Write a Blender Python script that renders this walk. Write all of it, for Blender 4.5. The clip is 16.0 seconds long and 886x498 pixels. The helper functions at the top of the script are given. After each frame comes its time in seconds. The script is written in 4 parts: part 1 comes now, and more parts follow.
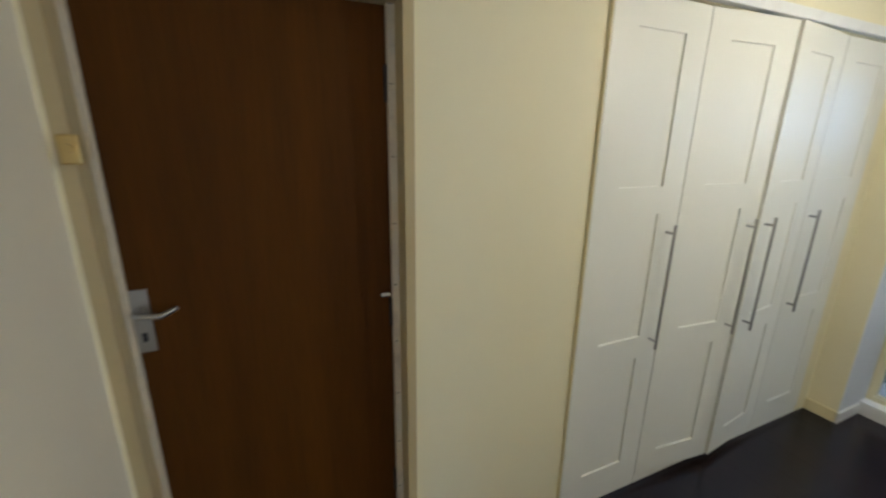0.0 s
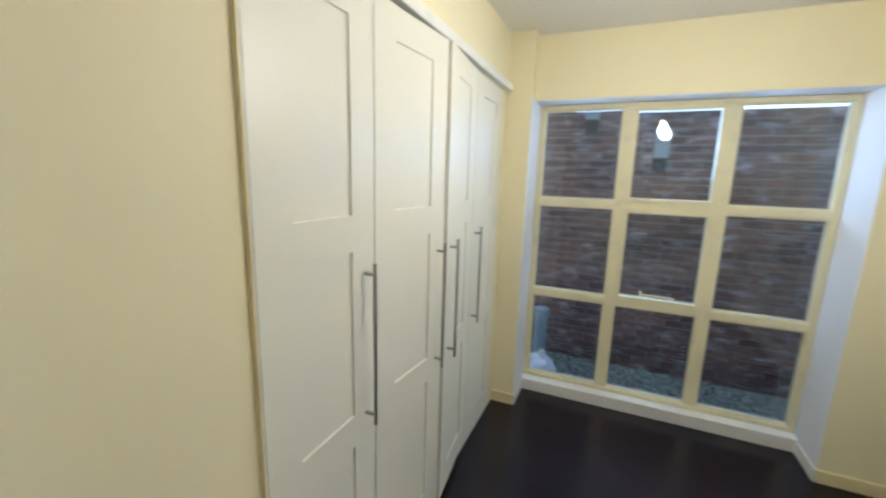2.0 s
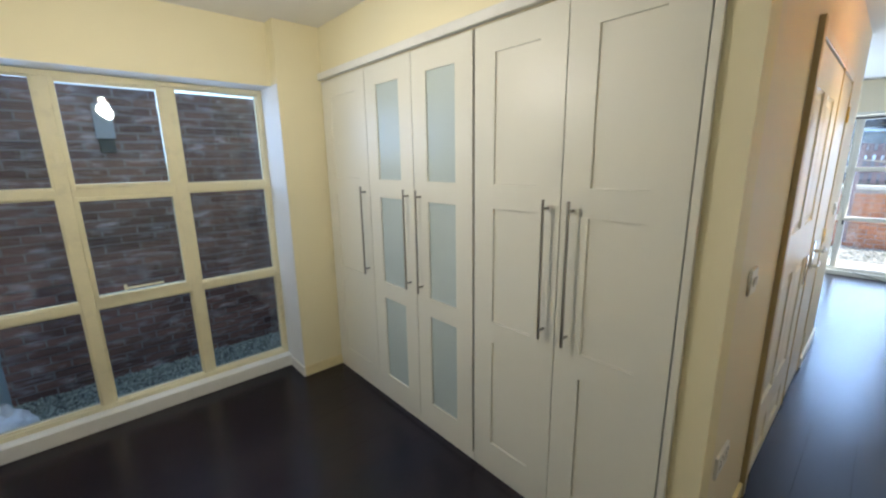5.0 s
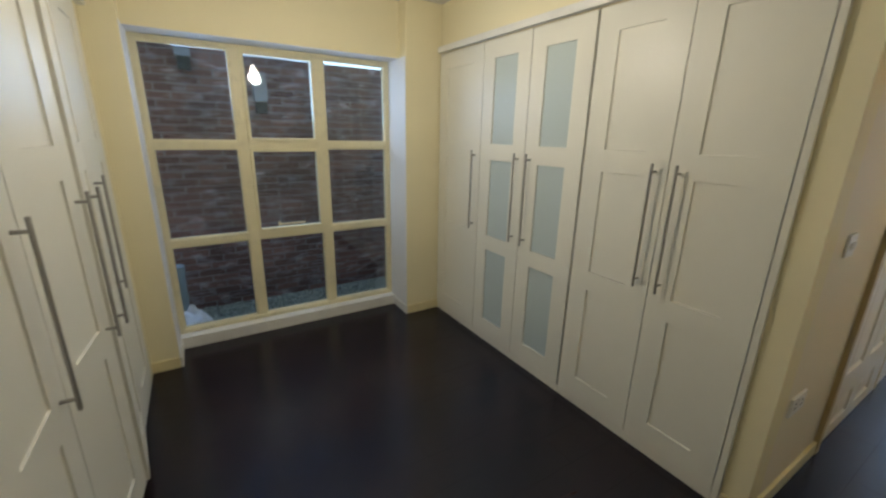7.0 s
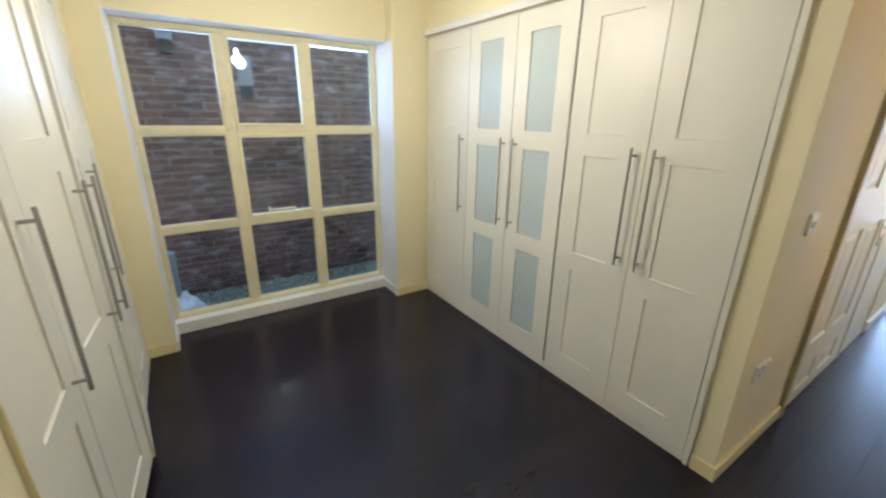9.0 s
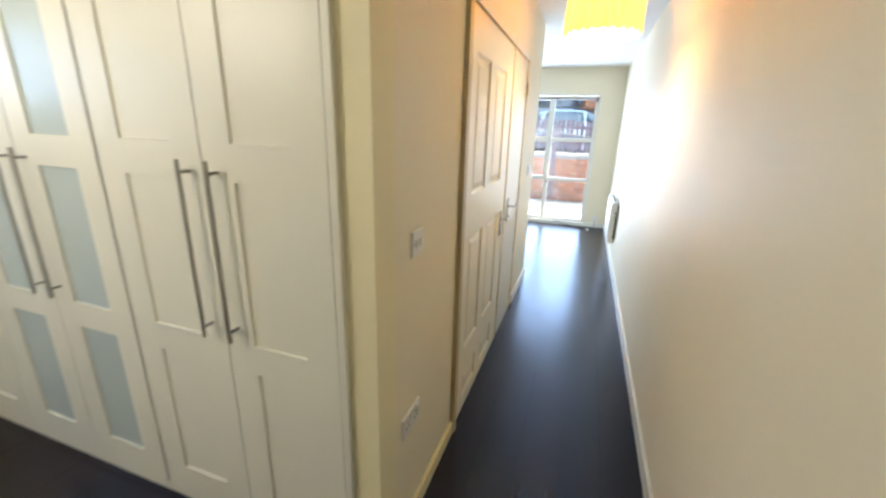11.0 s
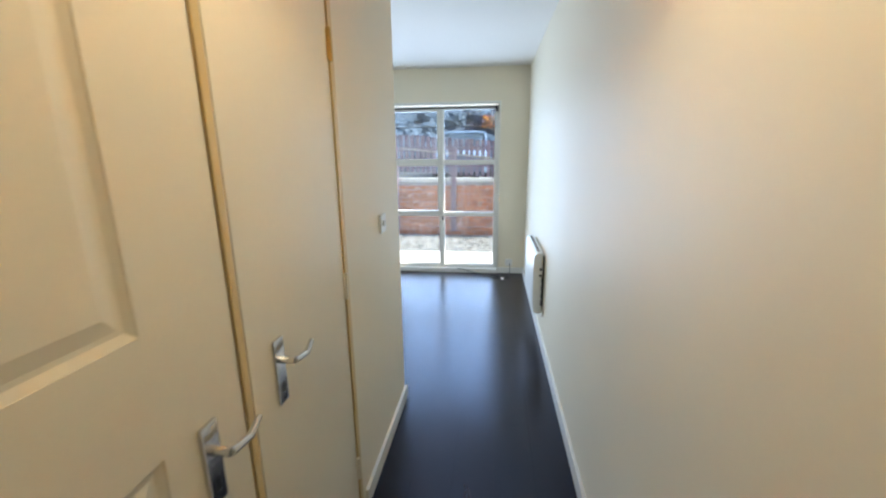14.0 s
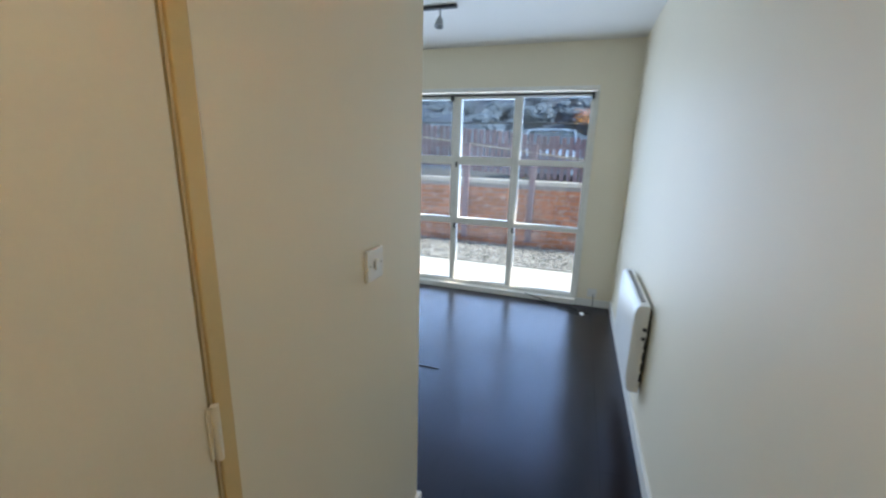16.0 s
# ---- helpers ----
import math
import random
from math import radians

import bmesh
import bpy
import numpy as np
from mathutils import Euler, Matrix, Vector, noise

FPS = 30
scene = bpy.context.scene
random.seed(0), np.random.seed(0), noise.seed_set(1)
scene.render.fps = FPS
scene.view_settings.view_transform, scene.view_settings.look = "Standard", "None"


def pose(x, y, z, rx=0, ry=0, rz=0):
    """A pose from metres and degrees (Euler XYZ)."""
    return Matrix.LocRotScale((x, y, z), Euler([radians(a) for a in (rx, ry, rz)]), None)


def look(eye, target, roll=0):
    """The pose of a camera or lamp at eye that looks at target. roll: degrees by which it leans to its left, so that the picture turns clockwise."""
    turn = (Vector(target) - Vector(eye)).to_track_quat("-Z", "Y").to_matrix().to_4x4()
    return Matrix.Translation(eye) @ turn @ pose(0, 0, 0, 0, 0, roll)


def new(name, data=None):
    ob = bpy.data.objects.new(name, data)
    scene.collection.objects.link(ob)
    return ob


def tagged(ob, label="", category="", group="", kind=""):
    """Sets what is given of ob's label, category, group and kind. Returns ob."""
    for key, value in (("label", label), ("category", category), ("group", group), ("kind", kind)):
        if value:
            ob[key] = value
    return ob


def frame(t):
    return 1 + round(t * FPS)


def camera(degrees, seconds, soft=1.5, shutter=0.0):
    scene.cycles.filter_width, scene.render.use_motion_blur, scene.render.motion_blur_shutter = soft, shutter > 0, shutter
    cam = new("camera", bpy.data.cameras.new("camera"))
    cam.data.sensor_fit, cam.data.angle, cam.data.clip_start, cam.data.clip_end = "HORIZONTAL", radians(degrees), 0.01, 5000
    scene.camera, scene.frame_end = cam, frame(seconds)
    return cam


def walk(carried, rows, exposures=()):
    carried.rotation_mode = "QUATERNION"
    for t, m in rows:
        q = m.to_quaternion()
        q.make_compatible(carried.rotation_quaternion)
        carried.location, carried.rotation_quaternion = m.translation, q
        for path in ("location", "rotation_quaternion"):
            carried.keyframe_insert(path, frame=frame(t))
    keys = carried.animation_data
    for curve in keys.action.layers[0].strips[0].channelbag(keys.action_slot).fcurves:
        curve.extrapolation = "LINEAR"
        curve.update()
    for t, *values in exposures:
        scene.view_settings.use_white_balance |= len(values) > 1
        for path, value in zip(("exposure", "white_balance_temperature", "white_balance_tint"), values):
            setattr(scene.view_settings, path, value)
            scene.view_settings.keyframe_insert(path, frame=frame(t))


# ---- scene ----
cam = camera(96.3, 16.0, soft=2.2, shutter=0.4)
PATH = [
    (0, (-1.057, -0.548, 1.613), (-2.822, 0.228, 1.082), 0.7),
    (0.5, (-1.159, -0.475, 1.611), (-2.772, 0.607, 1.132), 0.5),
    (1, (-1.238, -0.337, 1.576), (-2.71, 0.958, 1.181), 0.7),
    (1.5, (-1.303, -0.199, 1.584), (-2.556, 1.31, 1.191), 2.5),
    (2, (-1.429, -0.099, 1.575), (-2.209, 1.704, 1.204), 1.6),
    (2.5, (-1.499, -0.071, 1.558), (-1.792, 1.869, 1.172), -0.5),
    (3, (-1.438, -0.057, 1.541), (-1.292, 1.897, 1.14), 0.4),
    (3.5, (-1.394, -0.08, 1.539), (-0.884, 1.813, 1.143), 0.3),
    (4, (-1.362, -0.132, 1.533), (-0.533, 1.637, 1.104), -0.6),
    (4.5, (-1.293, -0.216, 1.551), (-0.109, 1.335, 1.11), -1.3),
    (4.7, (-1.297, -0.235, 1.553), (0.003, 1.225, 1.131), -1.1),
    (7, (-1.73, -0.407, 1.512), (-0.713, 1.222, 0.953), 1.2),
    (7.5, (-1.763, -0.408, 1.476), (-0.858, 1.238, 0.788), 1.7),
    (8, (-1.778, -0.494, 1.494), (-0.858, 1.128, 0.772), 2.2),
    (8.5, (-1.796, -0.47, 1.506), (-0.878, 1.178, 0.844), 1.3),
    (9, (-1.769, -0.462, 1.532), (-0.718, 1.115, 0.893), 0.9),
    (9.5, (-1.733, -0.447, 1.498), (-0.452, 0.96, 0.882), 0.0),
    (10, (-1.488, -0.428, 1.485), (0.101, 0.645, 0.917), 0.6),
    (10.2, (-1.34, -0.487, 1.519), (0.301, 0.491, 0.929), 0.9),
    (12.3, (-0.108, -0.491, 1.467), (1.822, -0.278, 0.991), -0.5),
    (12.5, (0.067, -0.466, 1.458), (1.996, -0.25, 0.978), -1.3),
    (13, (0.424, -0.498, 1.464), (2.355, -0.27, 0.993), -1.4),
    (13.5, (0.751, -0.545, 1.477), (2.658, -0.219, 0.971), 0.6),
    (14, (1.097, -0.513, 1.469), (3.028, -0.275, 1.004), -0.6),
    (14.5, (1.35, -0.503, 1.457), (3.253, -0.192, 0.926), -0.3),
    (15, (1.623, -0.538, 1.447), (3.513, -0.129, 0.936), 1.0),
    (15.5, (1.827, -0.52, 1.455), (3.728, -0.108, 0.992), 1.3),
    (16, (1.982, -0.504, 1.454), (3.826, 0.108, 0.977), 1.6),
]
EXPOSURES = [(0.0, 2.1, 6330, 10), (0.5, 2.35, 6303, 10), (1.0, 2.75, 6276, 10), (1.5, 2.53, 6250, 10), (2.0, 2.32, 6325, 10), (2.5, 2.22, 6400, 10), (3.0, 2.05, 6412, 10), (3.5, 2.02, 6425, 10), (4.5, 2.12, 6450, 10), (7.0, 1.75, 7000, 10), (7.5, 2.04, 6966, 10), (8.0, 2.38, 6933, 10), (8.5, 2.45, 6900, 10), (9.0, 2.5, 6725, 10), (10.0, 2.7, 6800, 10), (12.5, 2.17, 7150, 10), (13.0, 2.04, 7050, 10), (13.5, 1.84, 6950, 10), (14.0, 1.75, 6700, 10), (15.0, 1.4, 6650, 10), (16.0, 1.26, 6600, 10)]
walk(cam, [(t, look(eye, target, roll)) for t, eye, target, roll in PATH], EXPOSURES)

# ---- world, sun, lamps ----
SUN_FROM = Vector((0.13, -0.80, 0.95)).normalized()
world = bpy.data.worlds.new("world")
scene.world = world
world.use_nodes = True
wn, wl = world.node_tree.nodes, world.node_tree.links
sky = wn.new("ShaderNodeTexSky")
sky.sky_type = "NISHITA"
sky.sun_disc = False
sky.sun_elevation = math.asin(SUN_FROM.z)
sky.sun_rotation = math.atan2(SUN_FROM.x, SUN_FROM.y)
wl.new(sky.outputs[0], wn["Background"].inputs[0])
wn["Background"].inputs[1].default_value = 0.15

sun = new("sun", bpy.data.lights.new("sun", "SUN"))
sun.data.energy, sun.data.angle, sun.data.color = 5.0, radians(0.6), (1.0, 0.95, 0.86)
sun.matrix_world = look(SUN_FROM * 30, (0, 0, 0))


def bulb_light(name, at, watts, colour, radius):
    ob = new(name, bpy.data.lights.new(name, "POINT"))
    ob.data.energy, ob.data.color, ob.data.shadow_soft_size = watts, colour, radius
    ob.location = at
    return ob


LOBBY_BULB = (-1.09, 1.28, 2.075)
HALL_LAMP = (1.72, -0.49, 2.02)
bulb_light("lobby_bulb_light", (LOBBY_BULB[0], LOBBY_BULB[1], LOBBY_BULB[2] - 0.07), 4.8, (0.98, 0.945, 0.85), 0.045)
bulb_light("hall_lamp_light", (HALL_LAMP[0], HALL_LAMP[1], HALL_LAMP[2] + 0.06), 1.3, (0.98, 0.80, 0.42), 0.05)


def window_light(name, at, towards, w, h, watts, colour):
    ob = new(name, bpy.data.lights.new(name, "AREA"))
    ob.data.shape, ob.data.size, ob.data.size_y = "RECTANGLE", w, h
    ob.data.energy, ob.data.color = watts, colour
    ob.matrix_world = look(at, towards)
    return ob


window_light("patio_sky_light", (6.10, 0.70, 1.10), (0.0, 0.70, 0.9), 2.5, 1.9, 42, (0.53, 0.71, 1.0))
window_light("lobby_sky_light", (-1.13, 3.03, 1.80), (-1.13, 1.09, 0.18), 1.25, 0.55, 3.3, (0.42, 0.64, 1.0))


# ---- materials ----
def material(name, colour, rough=0.5, metal=0.0, spread=0.06, scale=6.0, fine=120.0, bump=0.05, dirt=None, dirt_amount=0.0, coat=0.0, stretch=(1, 1, 1), rvar=0.08, dirt_stretch=(1, 1, 1)):
    """Plain surface with broad and fine variation, fine relief and, where given, stains."""
    m = bpy.data.materials.new(name)
    m.use_nodes = True
    n, l = m.node_tree.nodes, m.node_tree.links
    b = n["Principled BSDF"]
    b.inputs["Metallic"].default_value = metal
    b.inputs["Coat Weight"].default_value = coat
    geo = n.new("ShaderNodeNewGeometry")
    mp = n.new("ShaderNodeMapping")
    mp.inputs["Scale"].default_value = stretch
    l.new(geo.outputs["Position"], mp.inputs[0])
    big = n.new("ShaderNodeTexNoise")
    big.inputs["Scale"].default_value, big.inputs["Detail"].default_value = scale, 6
    small = n.new("ShaderNodeTexNoise")
    small.inputs["Scale"].default_value, small.inputs["Detail"].default_value = fine, 3
    for t in (big, small):
        l.new(mp.outputs[0], t.inputs["Vector"])
    add = n.new("ShaderNodeMath")
    add.operation = "MULTIPLY_ADD"
    l.new(small.outputs["Fac"], add.inputs[0])
    add.inputs[1].default_value = 0.4
    l.new(big.outputs["Fac"], add.inputs[2])
    ramp = n.new("ShaderNodeMapRange")
    ramp.inputs["From Min"].default_value, ramp.inputs["From Max"].default_value = 0.35, 1.05
    ramp.inputs["To Min"].default_value, ramp.inputs["To Max"].default_value = 1 - spread, 1 + spread
    l.new(add.outputs[0], ramp.inputs[0])
    mul = n.new("ShaderNodeMix")
    mul.data_type, mul.blend_type = "RGBA", "MULTIPLY"
    mul.inputs["Factor"].default_value = 1.0
    mul.inputs["A"].default_value = (*colour, 1)
    l.new(ramp.outputs[0], mul.inputs["B"])
    last = mul.outputs["Result"]
    if dirt:
        d = n.new("ShaderNodeTexNoise")
        d.inputs["Scale"].default_value, d.inputs["Detail"].default_value = scale * 2.3, 8
        dm = n.new("ShaderNodeMapping")
        dm.inputs["Scale"].default_value = dirt_stretch
        l.new(geo.outputs["Position"], dm.inputs[0])
        l.new(dm.outputs[0], d.inputs["Vector"])
        dr = n.new("ShaderNodeMapRange")
        dr.inputs["From Min"].default_value, dr.inputs["From Max"].default_value = 0.52, 0.72
        dr.inputs["To Max"].default_value = dirt_amount
        l.new(d.outputs["Fac"], dr.inputs[0])
        mx = n.new("ShaderNodeMix")
        mx.data_type = "RGBA"
        l.new(dr.outputs[0], mx.inputs["Factor"])
        l.new(last, mx.inputs["A"])
        mx.inputs["B"].default_value = (*dirt, 1)
        last = mx.outputs["Result"]
    l.new(last, b.inputs["Base Color"])
    rr = n.new("ShaderNodeMapRange")
    rr.inputs["To Min"].default_value, rr.inputs["To Max"].default_value = max(0.02, rough - rvar), min(1, rough + rvar)
    l.new(big.outputs["Fac"], rr.inputs[0])
    l.new(rr.outputs[0], b.inputs["Roughness"])
    bp = n.new("ShaderNodeBump")
    bp.inputs["Strength"].default_value, bp.inputs["Distance"].default_value = bump, 0.004
    l.new(small.outputs["Fac"], bp.inputs["Height"])
    l.new(bp.outputs[0], b.inputs["Normal"])
    return m


def varied(m, low, high, source="Random"):
    """Multiply a material's colour piece by piece, by the object's own chance or island by island."""
    n, l = m.node_tree.nodes, m.node_tree.links
    b = n["Principled BSDF"]
    was = b.inputs["Base Color"].links[0].from_socket
    if source == "Random":
        r = n.new("ShaderNodeObjectInfo").outputs["Random"]
    else:
        r = n.new("ShaderNodeNewGeometry").outputs["Random Per Island"]
    ramp = n.new("ShaderNodeMix")
    ramp.data_type = "RGBA"
    ramp.inputs["A"].default_value, ramp.inputs["B"].default_value = (*low, 1), (*high, 1)
    l.new(r, ramp.inputs["Factor"])
    mx = n.new("ShaderNodeMix")
    mx.data_type, mx.blend_type = "RGBA", "MULTIPLY"
    mx.inputs["Factor"].default_value = 1.0
    l.new(was, mx.inputs["A"])
    l.new(ramp.outputs["Result"], mx.inputs["B"])
    l.new(mx.outputs["Result"], b.inputs["Base Color"])
    return m


def clear_glass(name, tint):
    m = bpy.data.materials.new(name)
    m.use_nodes = True
    n, l = m.node_tree.nodes, m.node_tree.links
    n.remove(n["Principled BSDF"])
    tr, gl, fr, mx = (n.new("ShaderNode" + k) for k in ("BsdfTransparent", "BsdfGlossy", "Fresnel", "MixShader"))
    tr.inputs[0].default_value = (*tint, 1)
    gl.inputs["Roughness"].default_value = 0.01
    fr.inputs["IOR"].default_value = 1.5
    l.new(fr.outputs[0], mx.inputs[0])
    l.new(tr.outputs[0], mx.inputs[1])
    l.new(gl.outputs[0], mx.inputs[2])
    l.new(mx.outputs[0], n["Material Output"].inputs[0])
    return m


def glowing(name, colour, strength):
    m = bpy.data.materials.new(name)
    m.use_nodes = True
    b = m.node_tree.nodes["Principled BSDF"]
    b.inputs["Base Color"].default_value = (*colour, 1)
    b.inputs["Emission Color"].default_value = (*colour, 1)
    b.inputs["Emission Strength"].default_value = strength
    return m


CREAM_WALL = material("cream_wall_paint", (0.84, 0.765, 0.53), 0.62, spread=0.03, scale=1.5, fine=260, bump=0.06)
HALL_WALL = material("off_white_wall_paint", (0.83, 0.755, 0.60), 0.58, spread=0.03, scale=1.5, fine=260, bump=0.06)
CEILING = material("ceiling_paint", (0.82, 0.80, 0.76), 0.8, spread=0.02, scale=1.5, fine=200, bump=0.05)
REVEAL = material("white_reveal_paint", (0.78, 0.79, 0.80), 0.6, spread=0.03, scale=3, fine=200, bump=0.05)
TRIM = material("cream_gloss_trim", (0.80, 0.70, 0.42), 0.35, spread=0.05, scale=4, fine=90, bump=0.04, dirt=(0.35, 0.28, 0.16), dirt_amount=0.12)
# Yellowish strip paint deepened to gold by the shade painted in beside the doors.
GOLD_SHADE_TRIM = material("golden_shaded_trim", (0.66, 0.50, 0.24), 0.4, spread=0.06, scale=4, fine=90, bump=0.04)
# Tan puts the shade on architrave, jambs and door lining into colour.
SHADED_LINING = material("shaded_tan_lining", (0.52, 0.41, 0.22), 0.4, spread=0.08, scale=4, fine=90, bump=0.04)
STRIP = material("worn_draught_strip", (0.62, 0.54, 0.40), 0.5, spread=0.12, scale=9, fine=60, bump=0.1, dirt=(0.25, 0.2, 0.14), dirt_amount=0.3)
WHITE_TRIM = material("white_gloss_trim", (0.80, 0.79, 0.75), 0.35, spread=0.04, scale=4, fine=90, bump=0.04, dirt=(0.4, 0.36, 0.28), dirt_amount=0.12)
WARDROBE = material("white_satin_wardrobe", (0.79, 0.77, 0.68), 0.38, spread=0.02, scale=2, fine=160, bump=0.02)
# Carcass coloured dark to paint the shade in the gaps between doors.
CARCASS = material("gap_shade_carcass", (0.20, 0.17, 0.13), 0.8)
FROSTED = material("frosted_glass", (0.52, 0.60, 0.60), 0.22, spread=0.02, scale=3, fine=300, bump=0.02)
STEEL = material("brushed_steel", (0.42, 0.40, 0.37), 0.32, metal=1.0, spread=0.05, fine=400, bump=0.03)
CHROME = material("chrome", (0.70, 0.70, 0.70), 0.12, metal=1.0, spread=0.04)
BRASS = material("aged_brass", (0.55, 0.40, 0.16), 0.35, metal=1.0, spread=0.1)
VENEER = material("brown_wood_veneer", (0.080, 0.028, 0.0035), 0.6, spread=0.36, scale=4, fine=60, bump=0.05, stretch=(1, 3.0, 0.18))
VENEER.node_tree.nodes["Principled BSDF"].inputs["Specular IOR Level"].default_value = 0.1
DOOR_PAINT = material("cream_door_paint", (0.80, 0.74, 0.60), 0.36, spread=0.03, scale=3, fine=140, bump=0.03)
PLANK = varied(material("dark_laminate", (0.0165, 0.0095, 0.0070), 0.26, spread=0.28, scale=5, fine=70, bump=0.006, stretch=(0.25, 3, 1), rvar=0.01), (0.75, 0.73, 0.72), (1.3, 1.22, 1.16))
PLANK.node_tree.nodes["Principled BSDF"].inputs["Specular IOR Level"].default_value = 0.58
# Blue tint paints the sky's reflection into the planks' sheen.
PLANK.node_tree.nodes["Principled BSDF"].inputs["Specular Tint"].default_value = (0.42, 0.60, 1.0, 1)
FRAME = material("cream_window_paint", (0.80, 0.73, 0.50), 0.42, spread=0.06, scale=6, fine=90, bump=0.05, dirt=(0.30, 0.26, 0.20), dirt_amount=0.15)
PATIO_FRAME = material("white_window_paint", (0.80, 0.79, 0.74), 0.42, spread=0.05, scale=6, fine=90, bump=0.05, dirt=(0.35, 0.30, 0.24), dirt_amount=0.12)
GLASS = clear_glass("window_glass", (0.90, 0.93, 0.95))
PLASTIC = material("white_plastic", (0.80, 0.79, 0.76), 0.32, spread=0.03)
DARK = material("dark_plastic", (0.02, 0.02, 0.022), 0.45, spread=0.1)
GREY = material("grey_plastic", (0.28, 0.29, 0.30), 0.5, spread=0.05)
MORTAR = material("old_mortar", (0.34, 0.32, 0.33), 0.95, spread=0.2, scale=8, bump=0.4)
OLD_MORTAR = material("sooty_mortar", (0.33, 0.31, 0.31), 0.95, spread=0.3, scale=6, bump=0.4)
BRICK = varied(material("old_dark_brick", (0.235, 0.138, 0.118), 0.9, spread=0.40, scale=2.6, fine=90, bump=0.5, dirt=(0.58, 0.58, 0.62), dirt_amount=0.95, dirt_stretch=(1, 1, 3.2)), (0.65, 0.6, 0.6), (1.25, 1.15, 1.1))
BRICK_REST = varied(material("old_dark_brick_far", (0.235, 0.138, 0.118), 0.9, spread=0.40, scale=2.6, fine=90, bump=0.5, dirt=(0.58, 0.58, 0.62), dirt_amount=0.95, dirt_stretch=(1, 1, 3.2)), (0.65, 0.6, 0.6), (1.25, 1.15, 1.1), "Island")
RED_BRICK = varied(material("orange_brick", (0.50, 0.225, 0.13), 0.9, spread=0.25, scale=2.4, fine=90, bump=0.4, dirt=(0.74, 0.68, 0.66), dirt_amount=0.6, dirt_stretch=(1.6, 1.6, 2.2)), (0.75, 0.72, 0.7), (1.2, 1.1, 1.05))
RED_REST = varied(material("orange_brick_far", (0.50, 0.225, 0.13), 0.9, spread=0.25, scale=2.4, fine=90, bump=0.4, dirt=(0.74, 0.68, 0.66), dirt_amount=0.6, dirt_stretch=(1.6, 1.6, 2.2)), (0.75, 0.72, 0.7), (1.2, 1.1, 1.05), "Island")
STONE = varied(material("gravel_stone", (0.36, 0.39, 0.34), 0.9, spread=0.15, scale=20), (0.55, 0.58, 0.58), (1.4, 1.35, 1.25), "Island")
BED_STONE = varied(material("bed_stone", (0.34, 0.33, 0.31), 0.9, spread=0.15, scale=20), (0.45, 0.45, 0.45), (1.7, 1.65, 1.6), "Island")
CONCRETE = material("pale_concrete", (0.60, 0.57, 0.52), 0.9, spread=0.12, scale=3, fine=60, bump=0.2, dirt=(0.28, 0.27, 0.25), dirt_amount=0.3)
SOIL = material("damp_ground", (0.085, 0.09, 0.075), 0.95, spread=0.3, scale=6, fine=50, bump=0.4)
FENCE = varied(material("dark_stained_timber", (0.25, 0.185, 0.215), 0.8, spread=0.25, scale=5, fine=50, bump=0.2, stretch=(3, 3, 0.3)), (0.75, 0.72, 0.72), (1.25, 1.2, 1.2))
PALE_WOOD = material("pale_timber", (0.55, 0.50, 0.40), 0.7, spread=0.15, scale=5)
# Blue of distant haze is mixed into the leaf colour.
LEAF = varied(material("hazy_blue_foliage", (0.085, 0.120, 0.165), 0.9, spread=0.25, scale=0.5, fine=6), (0.85, 0.88, 0.88), (1.15, 1.12, 1.1), "Island")
LEAF.node_tree.nodes["Principled BSDF"].inputs["Specular IOR Level"].default_value = 0.1
RENDER = material("outside_render", (0.45, 0.42, 0.38), 0.9, spread=0.1, scale=2)


# ---- helpers ----
def box(bm, x0, x1, y0, y1, z0, z1, bevel=0.0):
    v = [bm.verts.new((x, y, z)) for x in (x0, x1) for y in (y0, y1) for z in (z0, z1)]
    fs = [bm.faces.new([v[i] for i in q]) for q in ((0, 1, 3, 2), (4, 6, 7, 5), (0, 4, 5, 1), (2, 3, 7, 6), (0, 2, 6, 4), (1, 5, 7, 3))]
    if bevel:
        es = list({e for f in fs for e in f.edges})
        bmesh.ops.bevel(bm, geom=es, offset=bevel, segments=2, affect="EDGES", profile=0.6)
    return bm


def cylinder(bm, a, b, r, n=12, r2=None):
    a, b = Vector(a), Vector(b)
    m = Matrix.Translation((a + b) / 2) @ (b - a).to_track_quat("Z", "Y").to_matrix().to_4x4()
    bmesh.ops.create_cone(bm, cap_ends=True, segments=n, radius1=r, radius2=r if r2 is None else r2, depth=(b - a).length, matrix=m)
    return bm


def lathe(bm, outline, n=24, at=(0, 0, 0)):
    """Turns an outline of (radius, height) about the z axis."""
    rings = []
    for r, z in outline:
        rings.append([bm.verts.new((at[0] + r * math.cos(2 * math.pi * i / n), at[1] + r * math.sin(2 * math.pi * i / n), at[2] + z)) for i in range(n)])
    for a, b in zip(rings, rings[1:]):
        for i in range(n):
            bm.faces.new((a[i], a[(i + 1) % n], b[(i + 1) % n], b[i]))
    return bm


def bm_new(*boxes, bevel=0.0):
    bm = bmesh.new()
    for b in boxes:
        box(bm, *b, bevel=bevel)
    return bm


def part(name, bm, mat, parent=None, label="", m=None, smooth=False):
    me = bpy.data.meshes.new(name)
    bmesh.ops.recalc_face_normals(bm, faces=bm.faces)
    bm.to_mesh(me)
    bm.free()
    me.materials.append(mat)
    if smooth:
        me.polygons.foreach_set("use_smooth", [True] * len(me.polygons))
        me.set_sharp_from_angle(angle=radians(40))
    ob = new(name, me)
    if parent:
        ob.parent = parent
    if m is not None:
        ob.matrix_basis = m
    if label:
        tagged(ob, label)
    return ob


